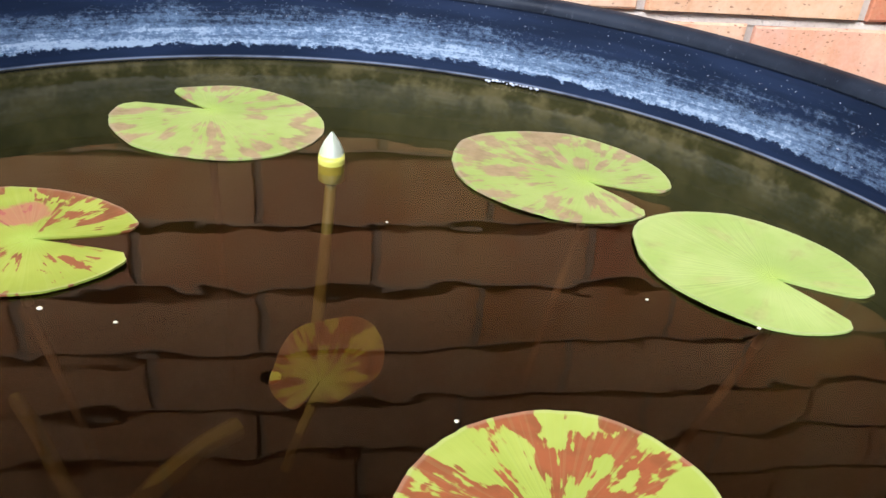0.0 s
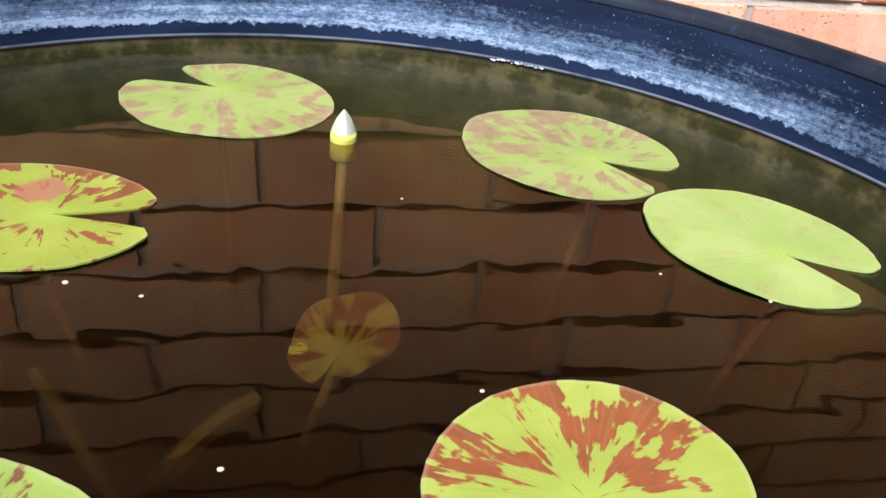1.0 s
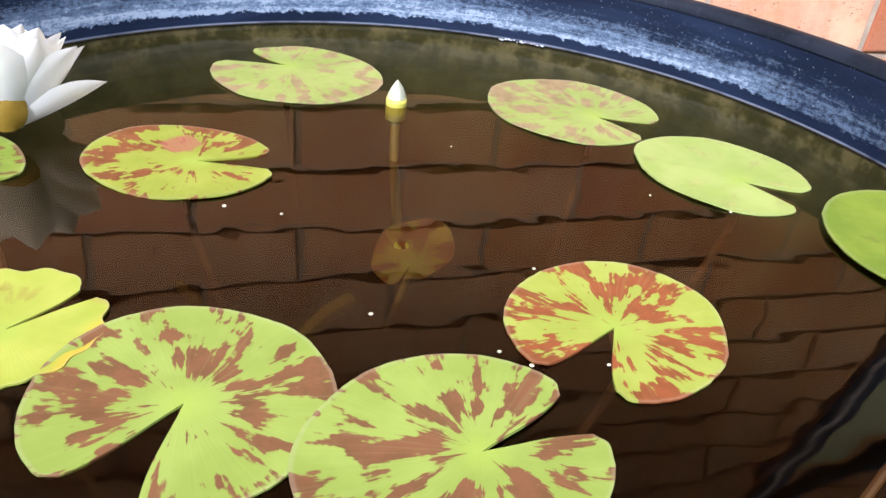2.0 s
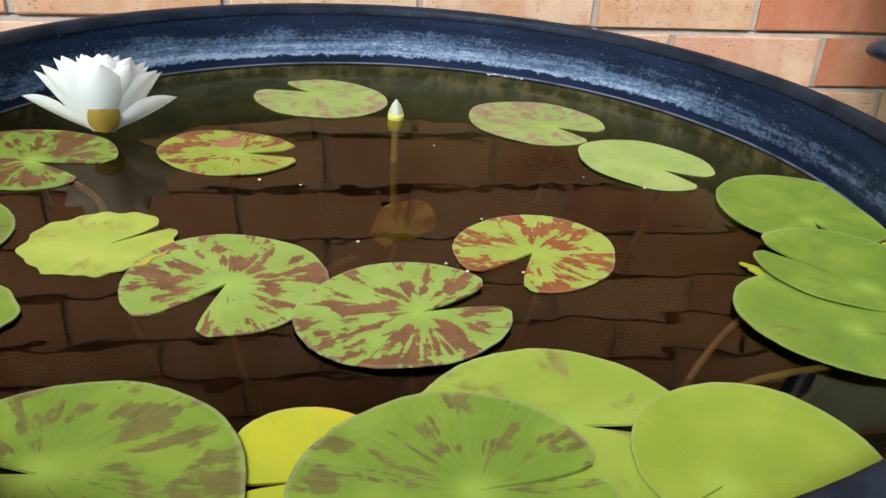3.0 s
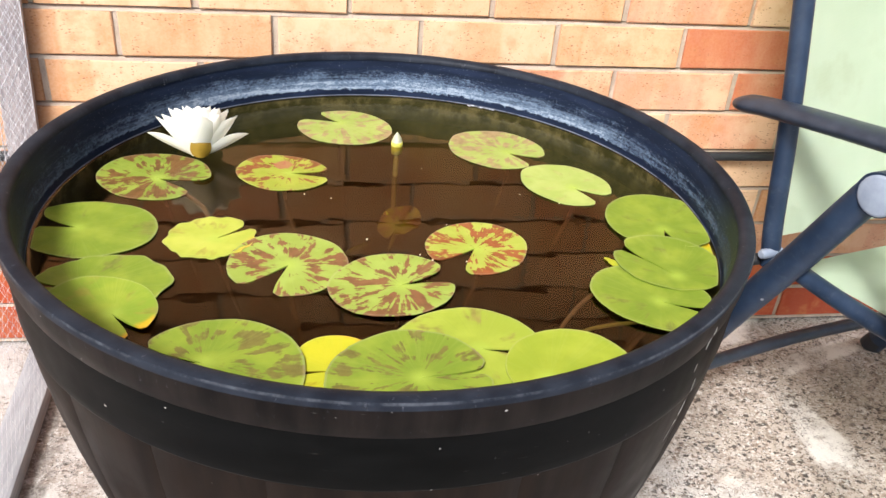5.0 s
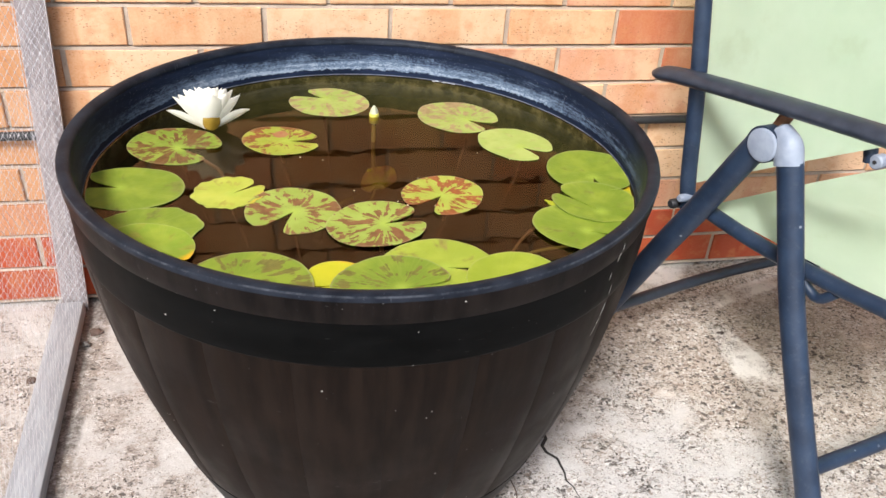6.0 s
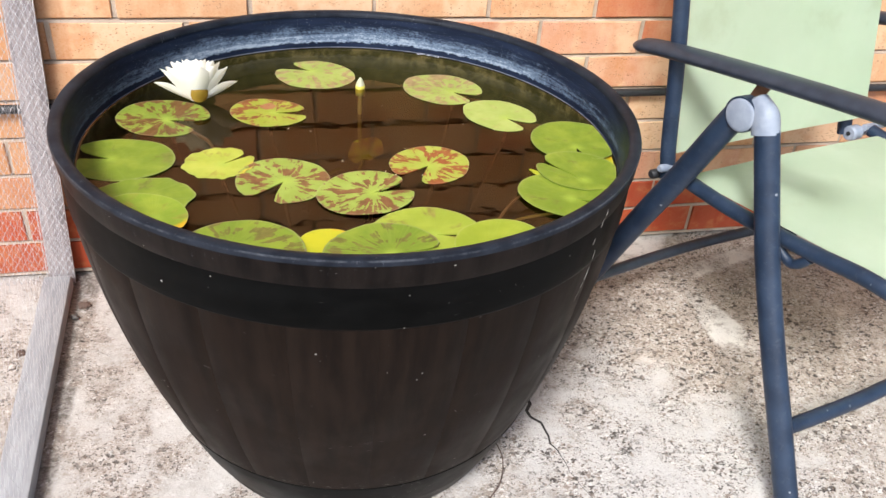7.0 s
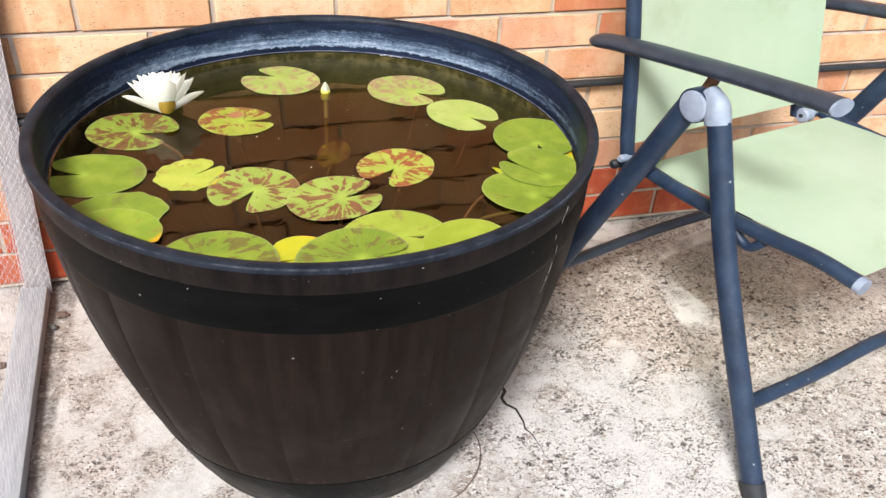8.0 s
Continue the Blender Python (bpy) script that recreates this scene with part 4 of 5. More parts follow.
for k in range(26):
    a, e = rng.uniform(0, 6.28), rng.uniform(0.5, 1.3)
    tip = Vector((math.cos(a) * math.cos(e), math.sin(a) * math.cos(e), math.sin(e))) * 0.022
    tube(bm, [(0, 0, 0.008), tip * 0.6 + Vector((0, 0, 0.01)), tip + Vector((0, 0, 0.01))], 0.0011, 5)
part("stamens", bm, m_stamen, flower, "yellow stamens")

bud = thing("lily_bud", "closed white water lily bud on a yellowish stem", "flower bud", (0.396, -0.245, WATER - 0.014))
bm = bmesh.new()
shape = [(0.0005, 0.0), (0.0060, 0.004), (0.0068, 0.010), (0.0070, 0.016), (0.0062, 0.022), (0.0042, 0.027), (0.0021, 0.0305), (0.0004, 0.033)]
rings = lathe(bm, shape, 20, joined=False)
for k, ring in enumerate(rings):
    for i, v in enumerate(ring):
        f = 1 + 0.10 * math.cos(4 * 2 * math.pi * i / 20)
        v.co.x *= f
        v.co.y *= f
part("bud_petals", bm, m_budwhite, bud, sharp=0)
bm = bmesh.new()
lathe(bm, [(0.0006, -0.001), (0.0078, 0.003), (0.0078, 0.010), (0.0078, 0.016), (0.0075, 0.0195), (0.0064, 0.018)], 20, joined=False)
part("bud_cup", bm, m_budgreen, bud, "olive green cup of sepals", sharp=0)
bm = tube(bmesh.new(), spline([(0, 0, 0.002), (-0.003, -0.020, -0.022), (-0.006, -0.045, -0.032), (-0.011, -0.090, -0.045), (-0.013, -0.112, -0.062)]), 0.0036, 10)
part("stem", bm, m_stem, bud)

# ---- under the surface ----
sub = lily_pad("young reddish lily leaf under the water", (0.390, -0.364), (0.030, 0.023), 25, (0.386, -0.374), (-120, -134), 0, pad_mat("drowned leaf", (0.27, 0.25, 0.035), (0.36, 0.32, 0.05), (0.16, 0.036, 0.015), 0.78), wave=3.0, seed=31, stalk=[])
sub.location.z = WATER - 0.056
sub.rotation_euler = (radians(18), radians(-10), 0)


def stem(owner, label, points, rad, material):
    """A stem seen in the water, as a part of the leaf or bud that it carries."""
    base = owner.matrix_world.translation if owner.location.length == 0 else owner.location
    bm = tube(bmesh.new(), spline([Vector(p) - base for p in points]), rad, 8)
    return part("stem", bm, material, owner, label)


Z = WATER
stem(pads[4], "yellowish stem bending down into the water", [(0.347, -0.380, Z - 0.078), (0.328, -0.395, Z - 0.079), (0.306, -0.424, Z - 0.082), (0.288, -0.46, Z - 0.10)], 0.0058, m_stem)
stem(pads[6], "dim yellowish stem deep in the water", [(0.240, -0.352, Z - 0.078), (0.256, -0.375, Z - 0.082), (0.272, -0.40, Z - 0.09), (0.30, -0.43, Z - 0.12)], 0.004, m_stem)
stem(sub, "short curled stem", [(0.386, -0.376, Z - 0.058), (0.375, -0.390, Z - 0.066), (0.362, -0.402, Z - 0.085)], 0.0025, m_stem)
stem(pads[19], "thin brown stem near the surface", [(0.572, -0.598, Z - 0.003), (0.552, -0.607, Z - 0.012), (0.532, -0.617, Z - 0.032), (0.50, -0.63, Z - 0.09)], 0.0022, m_redstem)
stem(pads[19], "thin yellowish stem near the surface", [(0.590, -0.657, Z - 0.002), (0.560, -0.6585, Z - 0.004), (0.534, -0.658, Z - 0.012), (0.50, -0.65, Z - 0.05)], 0.0020, m_stem)
stem(pads[7], "pinkish stem just under the surface", [(0.128, -0.375, Z - 0.002), (0.150, -0.402, Z - 0.0025), (0.163, -0.425, Z - 0.004), (0.176, -0.47, Z - 0.02)], 0.0026, m_redstem)

rng = random.Random(9)
for x, y, r in ((0.534, -0.392, 0.0014), (0.272, -0.389, 0.0022), (0.339, -0.496, 0.0021), (0.303, -0.400, 0.0016), (0.578, -0.416, 0.0018), (0.441, -0.545, 0.0019),
                (0.405, -0.541, 0.0020), (0.393, -0.530, 0.0017), (0.431, -0.466, 0.0016), (0.421, -0.318, 0.0012)):
    bm = bmesh.new()
    bmesh.ops.create_icosphere(bm, subdivisions=2, radius=0.5 * r)
    for v in bm.verts:
        v.co = Vector((v.co.x * 1.2, v.co.y, v.co.z * 0.6)) * (1 + 0.25 * noise.noise(v.co * 900 + Vector((x, y, 0)) * 50))
    ob = part("floating_bit", bm, m_bit)
    ob.location = (x, y, WATER + 0.0004)
    tagged(ob, "tiny pale crumb floating on the water", "debris", "crumbs on the water")

# ---- the garden chair ----
chair = thing("folding_chair", "blue-grey metal folding garden chair with pale green fabric", "chair", (0.858, -0.288, GZ), 21.1)
WID = 0.535


def side(w):
    """The tubes of one side of the chair; w: how far across it stands, s runs to the front."""
    sg = 1 if w == 0 else -1         # outward is to -x on one side, to +x on the other

    def at(across, s, z):
        if w and across < 0.015:
            across -= 0.028
        return (w + sg * across, -s, z - GZ)

    arm = bmesh.new()
    line = spline([at(0, -0.006, 0.577), at(0, 0.05, 0.588), at(0, 0.16, 0.602), at(0, 0.30, 0.617), at(0, 0.41, 0.627), at(0, 0.440, 0.629)], 8)
    tube(arm, line, 0.0125, 20, flat=1.9, side=(1, 0, 0), taper=lambda u: 0.5 if u == 0 else min(1.0, 0.62 + 5 * u))
    a = part("armrest", arm, m_arm, chair, "dark grey moulded armrest")
    part("end_cap", tube(bmesh.new(), [at(0, 0.439, 0.629), at(0, 0.4435, 0.6292)], 0.0122, 20, flat=1.85, side=(1, 0, 0)), m_cap, a, "pale grey end of the armrest")
    part("bracket", tube(bmesh.new(), spline([at(0.006, 0.222, 0.552), at(0.004, 0.236, 0.585), at(0.002, 0.246, 0.606)]), 0.010, 10, flat=0.6, side=(1, 0, 0)), m_rust_steel, a, "brown rusted bracket")
    tube_part("front_leg", [at(-0.006, 0.2715, 0.545), at(-0.0075, 0.280, 0.527), at(-0.012, 0.312, 0.448), at(-0.020, 0.353, 0.356), at(-0.032, 0.413, 0.244), at(-0.045, 0.480, 0.128), at(-0.061, 0.556, GZ + 0.010)], 0.0190, m_frame, chair, flat=0.8, side=(1, 0, 0), steps=6)
    cap = bmesh.new()
    tube(cap, spline([at(-0.003, 0.240, 0.578), at(-0.005, 0.258, 0.566), at(-0.0062, 0.266, 0.556), at(-0.0068, 0.270, 0.546), at(-0.0075, 0.2745, 0.535)]), 0.0206, 18, flat=0.85, side=(1, 0, 0), taper=lambda u: 0.5 if u == 0 else min(1.0, 0.72 + 0.8 * u))
    part("leg_cap", cap, m_cap, chair, "pale grey plastic leg cap")
    part("foot", tube(bmesh.new(), [at(-0.058, 0.545, GZ + 0.028), at(-0.062, 0.561, GZ + 0.002)], 0.0208, 14, flat=0.82, side=(1, 0, 0)), m_rubber, chair, "black plastic foot")
    tube_part("rear_leg", [at(-0.004, 0.222, 0.556), at(-0.004, 0.197, 0.507), at(-0.004, 0.148, 0.408), at(-0.006, 0.088, 0.290), at(-0.007, 0.034, 0.180), at(-0.009, -0.052, GZ + 0.012)], 0.0205, m_frame, chair, flat=0.8, side=(1, 0, 0), steps=6)
    part("foot", tube(bmesh.new(), [at(-0.009, -0.046, GZ + 0.026), at(-0.009, -0.057, GZ + 0.002)], 0.0208, 14, flat=0.82, side=(1, 0, 0)), m_rubber, chair, "black plastic foot")
    k = part("hinge", tube(bmesh.new(), [at(-0.020, 0.233, 0.552), at(0.012, 0.233, 0.552)], 0.0272, 28), m_frame, chair)
    part("hinge_cap", tube(bmesh.new(), [at(-0.0245, 0.235, 0.552), at(-0.0238, 0.235, 0.552), at(-0.0225, 0.235, 0.552), at(-0.0195, 0.235, 0.552)], 0.0248, 28, taper=lambda u: 0.86 if u == 0 else (0.95 if u < 0.4 else 1.0)), m_cap, k, "pale grey round hinge cap")
    tube_part("seat_rail", [at(0.022, 0.110, 0.392), at(0.021, 0.15, 0.386), at(0.020, 0.25, 0.382), at(0.018, 0.373, 0.388), at(0.016, 0.47, 0.398), at(0.015, 0.543, 0.396)], 0.0125, m_frame, chair)
    part("rail_cap", tube(bmesh.new(), [at(0.015, 0.541, 0.396), at(0.015, 0.552, 0.395)], 0.0130, 14), m_cap, chair, "pale grey end cap")
    pa, ps = (0.042, 0.027) if w else (0.020, 0.0)      # on one side the post is set in and back, so the fabric hides it from the camera
    tube_part("back_post", [at(pa, 0.100 - ps, 0.372), at(pa, 0.086 - ps, 0.428), at(pa, 0.066 - ps, 0.548), at(pa, 0.047 - ps, 0.645), at(pa, 0.005 - ps, 0.84), at(pa + 0.002, -0.030 - ps, 0.99), at(pa + 0.010, -0.038 - ps, 1.03), at(pa + 0.030, -0.040 - ps, 1.042)], 0.0125, m_frame, chair)
    for s, z, r, mt, lb in ((0.085, 0.376, 0.0085, m_rubber, "dark nut"), (0.100, 0.394, 0.0072, m_cap, "pale washer")):
        part("bolt", tube(bmesh.new(), [at(-0.004, s, z), at(-0.001, s, z), at(0.03, s, z)], r, 8, taper=lambda u: 0.7 if u == 0 else 1.0), mt, chair, lb)
    if w:
        knob = part("pivot", tube(bmesh.new(), [at(0.052, 0.088, 0.380), at(0.049, 0.088, 0.380), at(0.030, 0.088, 0.380), at(0.028, 0.088, 0.380)], 0.0150, 22, taper=lambda u: 0.8 if u in (0, 1) else 1.0), m_cap, chair, "pale grey pivot knob with a screw hole")
        part("screw", tube(bmesh.new(), [at(0.0535, 0.088, 0.380), at(0.050, 0.088, 0.380)], 0.0042, 12), m_rubber, knob)
        part("pin", tube(bmesh.new(), [at(0.030, 0.088, 0.380), at(0.0, 0.088, 0.380)], 0.0085, 12), m_steel, knob)
    part("lug", tube(bmesh.new(), spline([at(0.018, 0.325, 0.386), at(0.018, 0.345, 0.362), at(0.018, 0.368, 0.356), at(0.018, 0.388, 0.378)]), 0.008, 10), m_frame, chair)


side(0)
side(WID)
H = -GZ
# the rear tube's shade is put into its colour, the armrest's dark grey
tube_part("cross_tube", [(-0.006, -0.004, 0.105 + H), (0.29, 0.020, 0.100 + H), (WID + 0.034, 0.010, 0.105 + H)], 0.0115, m_arm, chair, "rear cross tube, painted dark grey for its shade")
tube_part("cross_tube", [(-0.044, -0.481, 0.130 + H), (0.13, -0.478, 0.122 + H), (0.29, -0.476, 0.130 + H), (0.42, -0.478, 0.124 + H), (WID + 0.062, -0.481, 0.130 + H)], 0.0125, m_frame, chair, "front cross tube")
tube_part("cross_tube", [(0.06, 0.040, 1.042 + H), (0.29, 0.043, 1.045 + H), (WID - 0.06, 0.040, 1.042 + H)], 0.0125, m_frame, chair, "top cross tube")


def cloth(name, corner, across, down, sag, label):
    """A stretched panel of fabric with a hem, sagging a little in its middle."""
    bm = bmesh.new()
    nu, nv = 20, 20
    c, a, d = Vector(corner), Vector(across), Vector(down)
    nrm = a.cross(d).normalized()
    g = [[bm.verts.new(c + a * (i / nu) + d * (j / nv) + nrm * (sag * math.sin(math.pi * i / nu) * (0.4 + 0.6 * math.sin(math.pi * j / nv)))) for i in range(nu + 1)] for j in range(nv + 1)]
    for j in range(nv):
        for i in range(nu):
            bm.faces.new((g[j][i], g[j][i + 1], g[j + 1][i + 1], g[j + 1][i]))
    bmesh.ops.solidify(bm, geom=bm.faces[:], thickness=0.0022)
    return part(name, bm, m_fabric, chair, label)


cloth("backrest", (0.019, 0.050, 1.025 + H), (WID - 0.046, 0, 0), (0, -0.141, -0.612), 0.010, "pale green woven mesh back panel")
cloth("seat", (0.026, -0.132, 0.391 + H), (WID - 0.052, 0, 0), (0, -0.408, 0.014), -0.008, "pale green woven mesh seat panel")

for ob in chair.children_recursive:                 # sheared to fit the camera's view, one side further forward
    if ob.type == "MESH":
        for v in ob.data.vertices:
            v.co.y -= 0.122 * v.co.x

# ---- the cable along the wall ----
cable = tube(bmesh.new(), spline([(-2.4, -0.011, 0.366), (-0.6, -0.011, 0.366), (0.4, -0.012, 0.370), (1.1, -0.011, 0.372), (2.0, -0.012, 0.370), (3.8, -0.011, 0.372)], 8), 0.0085, 12)
tagged(part("wall_cable", cable, m_rubber), "black cable running along the brick wall", "cable")

# ---- the netting on its timber ----
board = bmesh.new()
box(board, (-0.026, -0.70, 0.0), (0.026, 0.412, 0.030), 0.004)
for v in board.verts:
    v.co += Vector((noise.noise(v.co * 9), 0, noise.noise(v.co * 7 + Vector((3, 1, 2))))) * 0.002
ob = part("timber_batten", board, m_timber)
ob.matrix_world = pose(-0.166, -0.452, GZ, 0, 0, 2.3)
tagged(ob, "weathered grey timber batten lying on the concrete", "timber")


def net_panel(name, corner, across, height, cell, rad, slope, knot, parent, selvage=0):
    """Wire netting: two sets of slanting wires with a twist at each crossing, held by wires along its edges."""
    bm = bmesh.new()
    c, a = Vector(corner), Vector(across)
    width = a.length
    a.normalize()
    up = Vector((0, 0, 1))
    out = a.cross(up)

    def wire(p, q, r):
        d = (q - p).normalized()
        u = d.orthogonal().normalized()
        w = d.cross(u)
        ends = [[bm.verts.new(x + (u * math.cos(k * 2.0944) + w * math.sin(k * 2.0944)) * r) for k in range(3)] for x in (p, q)]
        for k in range(3):
            bm.faces.new((ends[0][k], ends[0][(k + 1) % 3], ends[1][(k + 1) % 3], ends[1][k]))

    def at(px, pz):
        return c + a * px + up * pz + out * 0.004 * noise.noise(Vector((px * 9, pz * 7, width)))

    step = cell / 2
    n, rows = int(width / step), int(height / (step * slope))
    for k in range(rows):
        for j in range(n + 1):
            if (j + k) % 2:
                continue
            p = at(j * step, k * step * slope)
            for sg in (-1, 1):
                if 0 <= j + sg <= n:
                    wire(p, at((j + sg) * step, (k + 1) * step * slope), rad)
            wire(p - up * knot * 1.3, p + up * knot * 1.3, knot)
    for j in range(selvage + 2):
        u = width * j / (selvage + 1)
        for k in range(12):
            wire(at(u, height * k / 12), at(u, height * (k + 1) / 12), rad * (1.6 if j in (0, selvage + 1) else 0.9))
    return part(name, bm, m_wire, parent, smooth=False)


post = bmesh.new()
box(post, (-0.0235, -0.006, 0.0), (0.0235, 0.010, 0.80), 0.003)
bmesh.ops.subdivide_edges(post, edges=[e for e in post.edges if e.calc_length() > 0.5], cuts=16)
for v in post.verts:
    v.co += Vector((noise.noise(v.co * 6), 0.4 * noise.noise(v.co * 5 + Vector((3, 1, 2))), 0)) * 0.003
ob = part("timber_post", post, m_post)
ob.matrix_world = pose(-0.1805, -0.020, GZ, 0, 3.1, 0)
tagged(ob, "pale grey upright timber post leaning beside the wall", "post")

net = thing("wire_netting", "zinc wire netting stretched over a leaning timber post", "netting", (-0.1805, -0.028, GZ + 0.004))
net.rotation_euler = (0, radians(3.1), 0)
net_panel("netting_panel", (0.026, -0.003, 0.002), (-0.72, 0, 0), 0.80, 0.0125, 0.00028, 1.9, 0.0010, net)
net_panel("netting_fold", (-0.024, -0.006, 0.002), (0.051, 0.001, 0), 0.80, 0.0110, 0.00036, 1.8, 0.0013, net, 2)
net_panel("netting_side", (0.022, -0.040, 0.030), (0.02, -0.80, 0), 0.55, 0.024, 0.00014, 2.2, 0.00022, net)

# ---- small things on the concrete ----
crack = bmesh.new()
rng = random.Random(2)
line = []
for k in range(26):
    u = k / 25
    line.append((0.667 + 0.055 * u + 0.03 * u * u + rng.uniform(-1, 1) * (0.008 if k < 9 else 0.004), -0.485 - 0.40 * u, GZ + 0.0002))
tube(crack, line, 0.0042, 6, flat=0.25, side=(0, 0, 1), taper=lambda u: max(0.07, 1.0 - 2.2 * u if u < 0.40 else 0.16 - 0.10 * u))
tagged(part("crack", crack, m_crack, ground), "dark crack in the concrete")
twig = tube(bmesh.new(), spline([(0.588, -0.578, GZ + 0.003), (0.590, -0.620, GZ + 0.004), (0.572, -0.668, GZ + 0.004), (0.535, -0.705, GZ + 0.003), (0.50, -0.72, GZ + 0.002)]), 0.0011, 6)
tagged(part("twig", twig, m_twig), "thin curved brown twig on the concrete", "twig")

def scrap(name, label, kind, at, size, material, seed):
    """A curled scrap of leaf or a chip of stone lying on the concrete."""
    rng = random.Random(seed)
    bm = bmesh.new()
    bmesh.ops.create_icosphere(bm, subdivisions=2, radius=1.0)
    for v in bm.verts:
        k = 1 + 0.55 * noise.noise(v.co * 1.7 + Vector((seed, 0, 0)))
        v.co = Vector((v.co.x * size[0] * k, v.co.y * size[1] * k, v.co.z * size[2] + size[2] * 0.6 * noise.noise(v.co * 2.3 + Vector((0, seed, 0)))))
    low = min(v.co.z for v in bm.verts)
    ob = part(name, bm, material)
    ob.matrix_world = pose(at[0], at[1], at[2] - low, 0, 0, rng.uniform(0, 360))
    tagged(ob, label, kind)


scrap("dead_leaf", "small curled dry brown leaf on the concrete", "leaf", (-0.218, -0.242, GZ), (0.011, 0.008, 0.003), m_twig, 3)
scrap("stone_chip", "small pale stone chip beside the timber batten", "stone", (-0.139, -0.150, GZ), (0.006, 0.009, 0.005), m_limedrip, 5)
scrap("dead_leaf", "small crumpled brown leaf beside the batten", "leaf", (-0.128, -0.112, GZ), (0.010, 0.012, 0.005), m_twig, 8)

# ---- the bricks ----
BL, BH, JOINT = 0.2165, 0.0665, 0.0085


def brick_mesh(seed, length=BL):
    rng = random.Random(seed)
    bm = bmesh.new()
    j = lambda k: rng.uniform(-k, k)
    lx, lz = length / 2, BH / 2
    loops = []
    for y, inset in ((0.03, 0.0), (0.0018, 0.0), (0.0, 0.0014)):
        loops.append([bm.verts.new((sx * (lx - inset) + j(0.0009), y + j(0.0004), sz * (lz - inset) + j(0.0009))) for sx, sz in ((-1, -1), (0, -1), (1, -1), (1, 1), (0, 1), (-1, 1))])
    for a, b in zip(loops, loops[1:]):
        for i in range(6):
            bm.faces.new((a[i], a[(i + 1) % 6], b[(i + 1) % 6], b[i]))
    bm.faces.new(loops[-1])
    return bm


def brick_x(k):
    """Where the courses break: every second one is shifted by half a brick."""
    return 0.0 if k % 2 else 0.1125


def joint(x):
    """Shift the joint that belongs at x to fit the camera's view; brick lengths follow."""
    return x + float(np.interp(x, (-0.12, 0.0, 0.12, 0.34, 0.46, 0.68, 0.80, 0.90, 1.02, 1.14, 1.50), (-0.0035, -0.0030, 0.0020, 0.0055, 0.0050, 0.0030, -0.0015, -0.0030, -0.0075, -0.0080, 0.0)))


kinds = {}
for nm, mt in (("sand", m_sand), ("pink", m_pink), ("rust", m_rust), ("deep", m_deep)):
    kinds[nm] = [mesh_of("brick", brick_mesh(s), mt, smooth=False) for s in (1, 2, 3, 4)]
rng = random.Random(12)
NEAR = (-0.80, 2.10, 12)
for k in range(NEAR[2]):
    i0 = math.ceil((NEAR[0] - brick_x(k)) / 0.225)
    i1 = math.floor((NEAR[1] - brick_x(k)) / 0.225)
    for i in range(i0, i1 + 1):
        x = brick_x(k) + i * 0.225 + 0.1125
        x0, x1 = joint(x - 0.1125), joint(x + 0.1125)
        kind = "deep" if k < 2 else ("pink" if k == 2 or rng.random() < 0.2 else "sand")
        if (k == 7 and abs(x - 1.0125) < 0.02) or (k == 6 and abs(x - 1.125) < 0.02):
            kind = "rust"
        ob = new("brick", kinds[kind][rng.randrange(4)])
        ob.parent = wall
        ob.matrix_basis = pose((x0 + x1) / 2 + rng.uniform(-0.0012, 0.0012), rng.uniform(-0.0010, 0.0010), 0.075 * k + 0.0375 + rng.uniform(-0.0008, 0.0008), 0, rng.uniform(-0.25, 0.25), rng.uniform(-0.2, 0.2)) @ Matrix.Diagonal(((x1 - x0 - JOINT) / BL, 1, 1, 1))
verts, faces = [], []
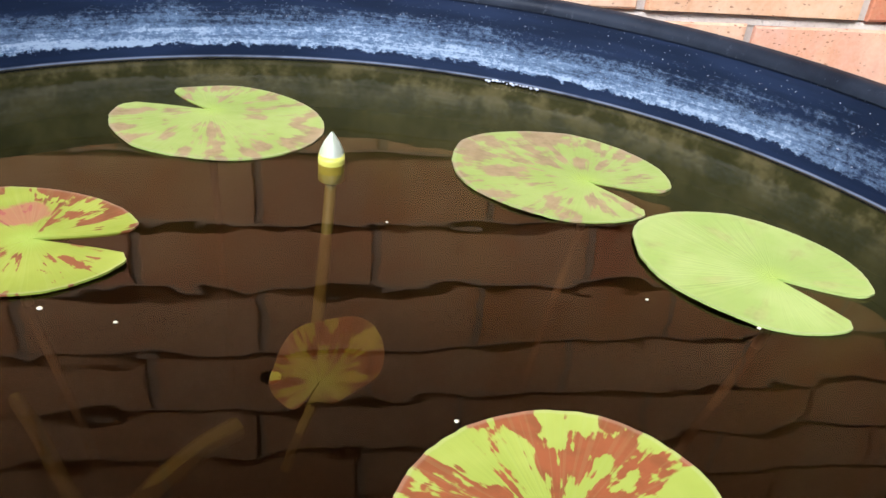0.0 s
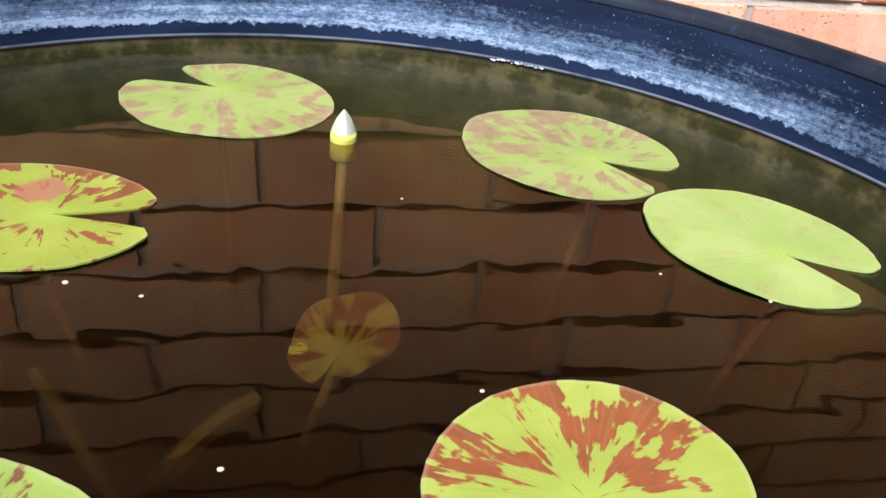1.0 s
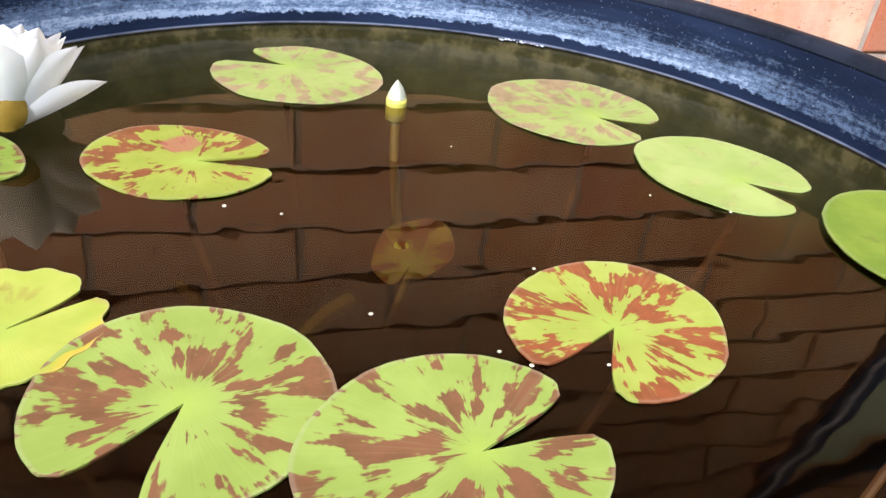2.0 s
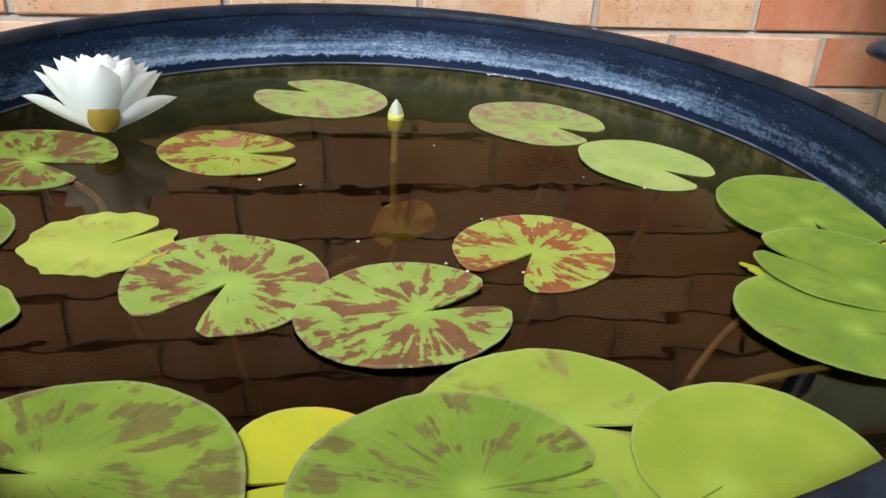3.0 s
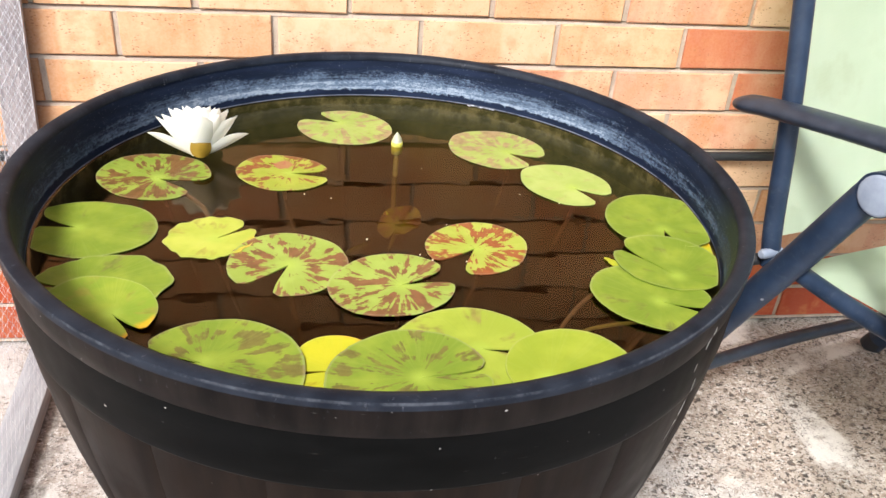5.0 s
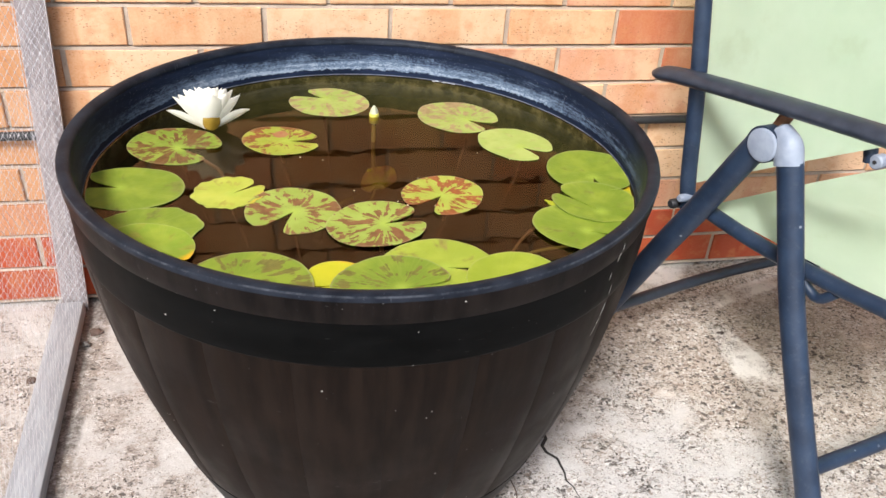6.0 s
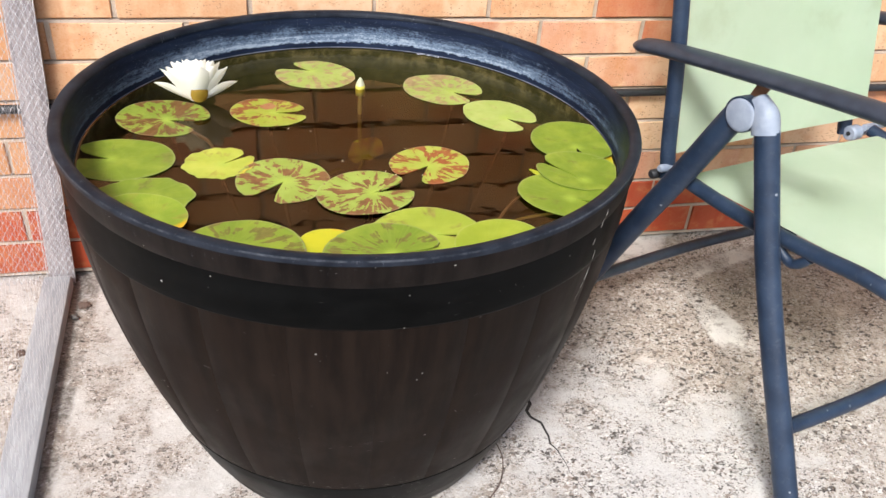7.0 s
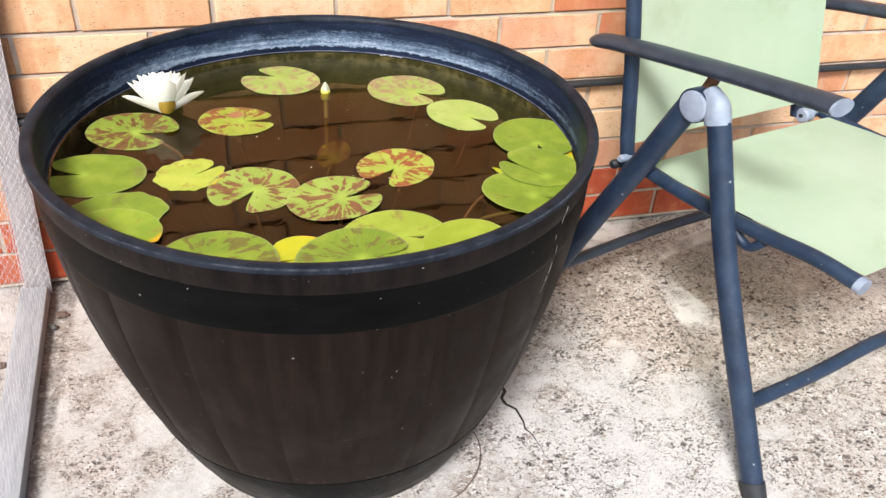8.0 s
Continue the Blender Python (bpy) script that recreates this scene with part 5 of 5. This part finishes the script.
for k in range(int(WALL_TOP / 0.075)):
    i0 = math.ceil((WALL_X0 - brick_x(k)) / 0.225)
    i1 = math.floor((WALL_X1 - brick_x(k)) / 0.225) - 1
    for i in range(i0, i1 + 1):
        x = brick_x(k) + i * 0.225 + 0.1125
        if k < NEAR[2] and NEAR[0] <= brick_x(k) + i * 0.225 <= NEAR[1]:
            continue
        z, n = 0.075 * k + 0.0375, len(verts)
        for y, inset in ((0.03, 0.0), (0.0018, 0.0), (0.0, 0.0014)):
            verts += [(x + sx * (BL / 2 - inset), y, z + sz * (BH / 2 - inset)) for sx, sz in ((-1, -1), (1, -1), (1, 1), (-1, 1))]
        faces += [(n + a, n + b, n + 4 + b, n + 4 + a) for a, b in ((0, 1), (1, 2), (2, 3), (3, 0))]
        faces += [(n + 4 + a, n + 4 + b, n + 8 + b, n + 8 + a) for a, b in ((0, 1), (1, 2), (2, 3), (3, 0))]
        faces.append((n + 8, n + 9, n + 10, n + 11))
# mortar between the bricks: beds struck to slope, flat uprights
mv, mf = [], []
for k in range(int(WALL_TOP / 0.075) + 1):
    z, n = 0.075 * k, len(mv)
    mv += [(x, y, zz) for x in (WALL_X0, WALL_X1) for y, zz in ((0.0030, z - 0.0048), (0.0046, z + 0.0004), (0.0150, z + 0.0052))]
    mf += [(n, n + 3, n + 4, n + 1), (n + 1, n + 4, n + 5, n + 2)]
    if k * 0.075 + 0.07 > WALL_TOP:
        continue
    for i in range(math.ceil((WALL_X0 - brick_x(k)) / 0.225), math.floor((WALL_X1 - brick_x(k)) / 0.225) + 1):
        x, n = joint(brick_x(k) + i * 0.225), len(mv)
        mv += [(x - 0.0065, 0.0046, z + 0.004), (x + 0.0065, 0.0046, z + 0.004), (x + 0.0065, 0.0046, z + 0.071), (x - 0.0065, 0.0046, z + 0.071)]
        mf.append((n, n + 1, n + 2, n + 3))
me = bpy.data.meshes.new("mortar_joints")
me.from_pydata(mv, [], mf)
me.materials.append(m_mortar)
ob = new("mortar_joints", me)
ob.parent = wall
tagged(ob, kind="stuff")
me = bpy.data.meshes.new("brickwork")
me.from_pydata(verts, [], faces)
me.materials.append(m_far_brick)
ob = new("brickwork", me)
ob.parent = wall
tagged(ob, kind="stuff")
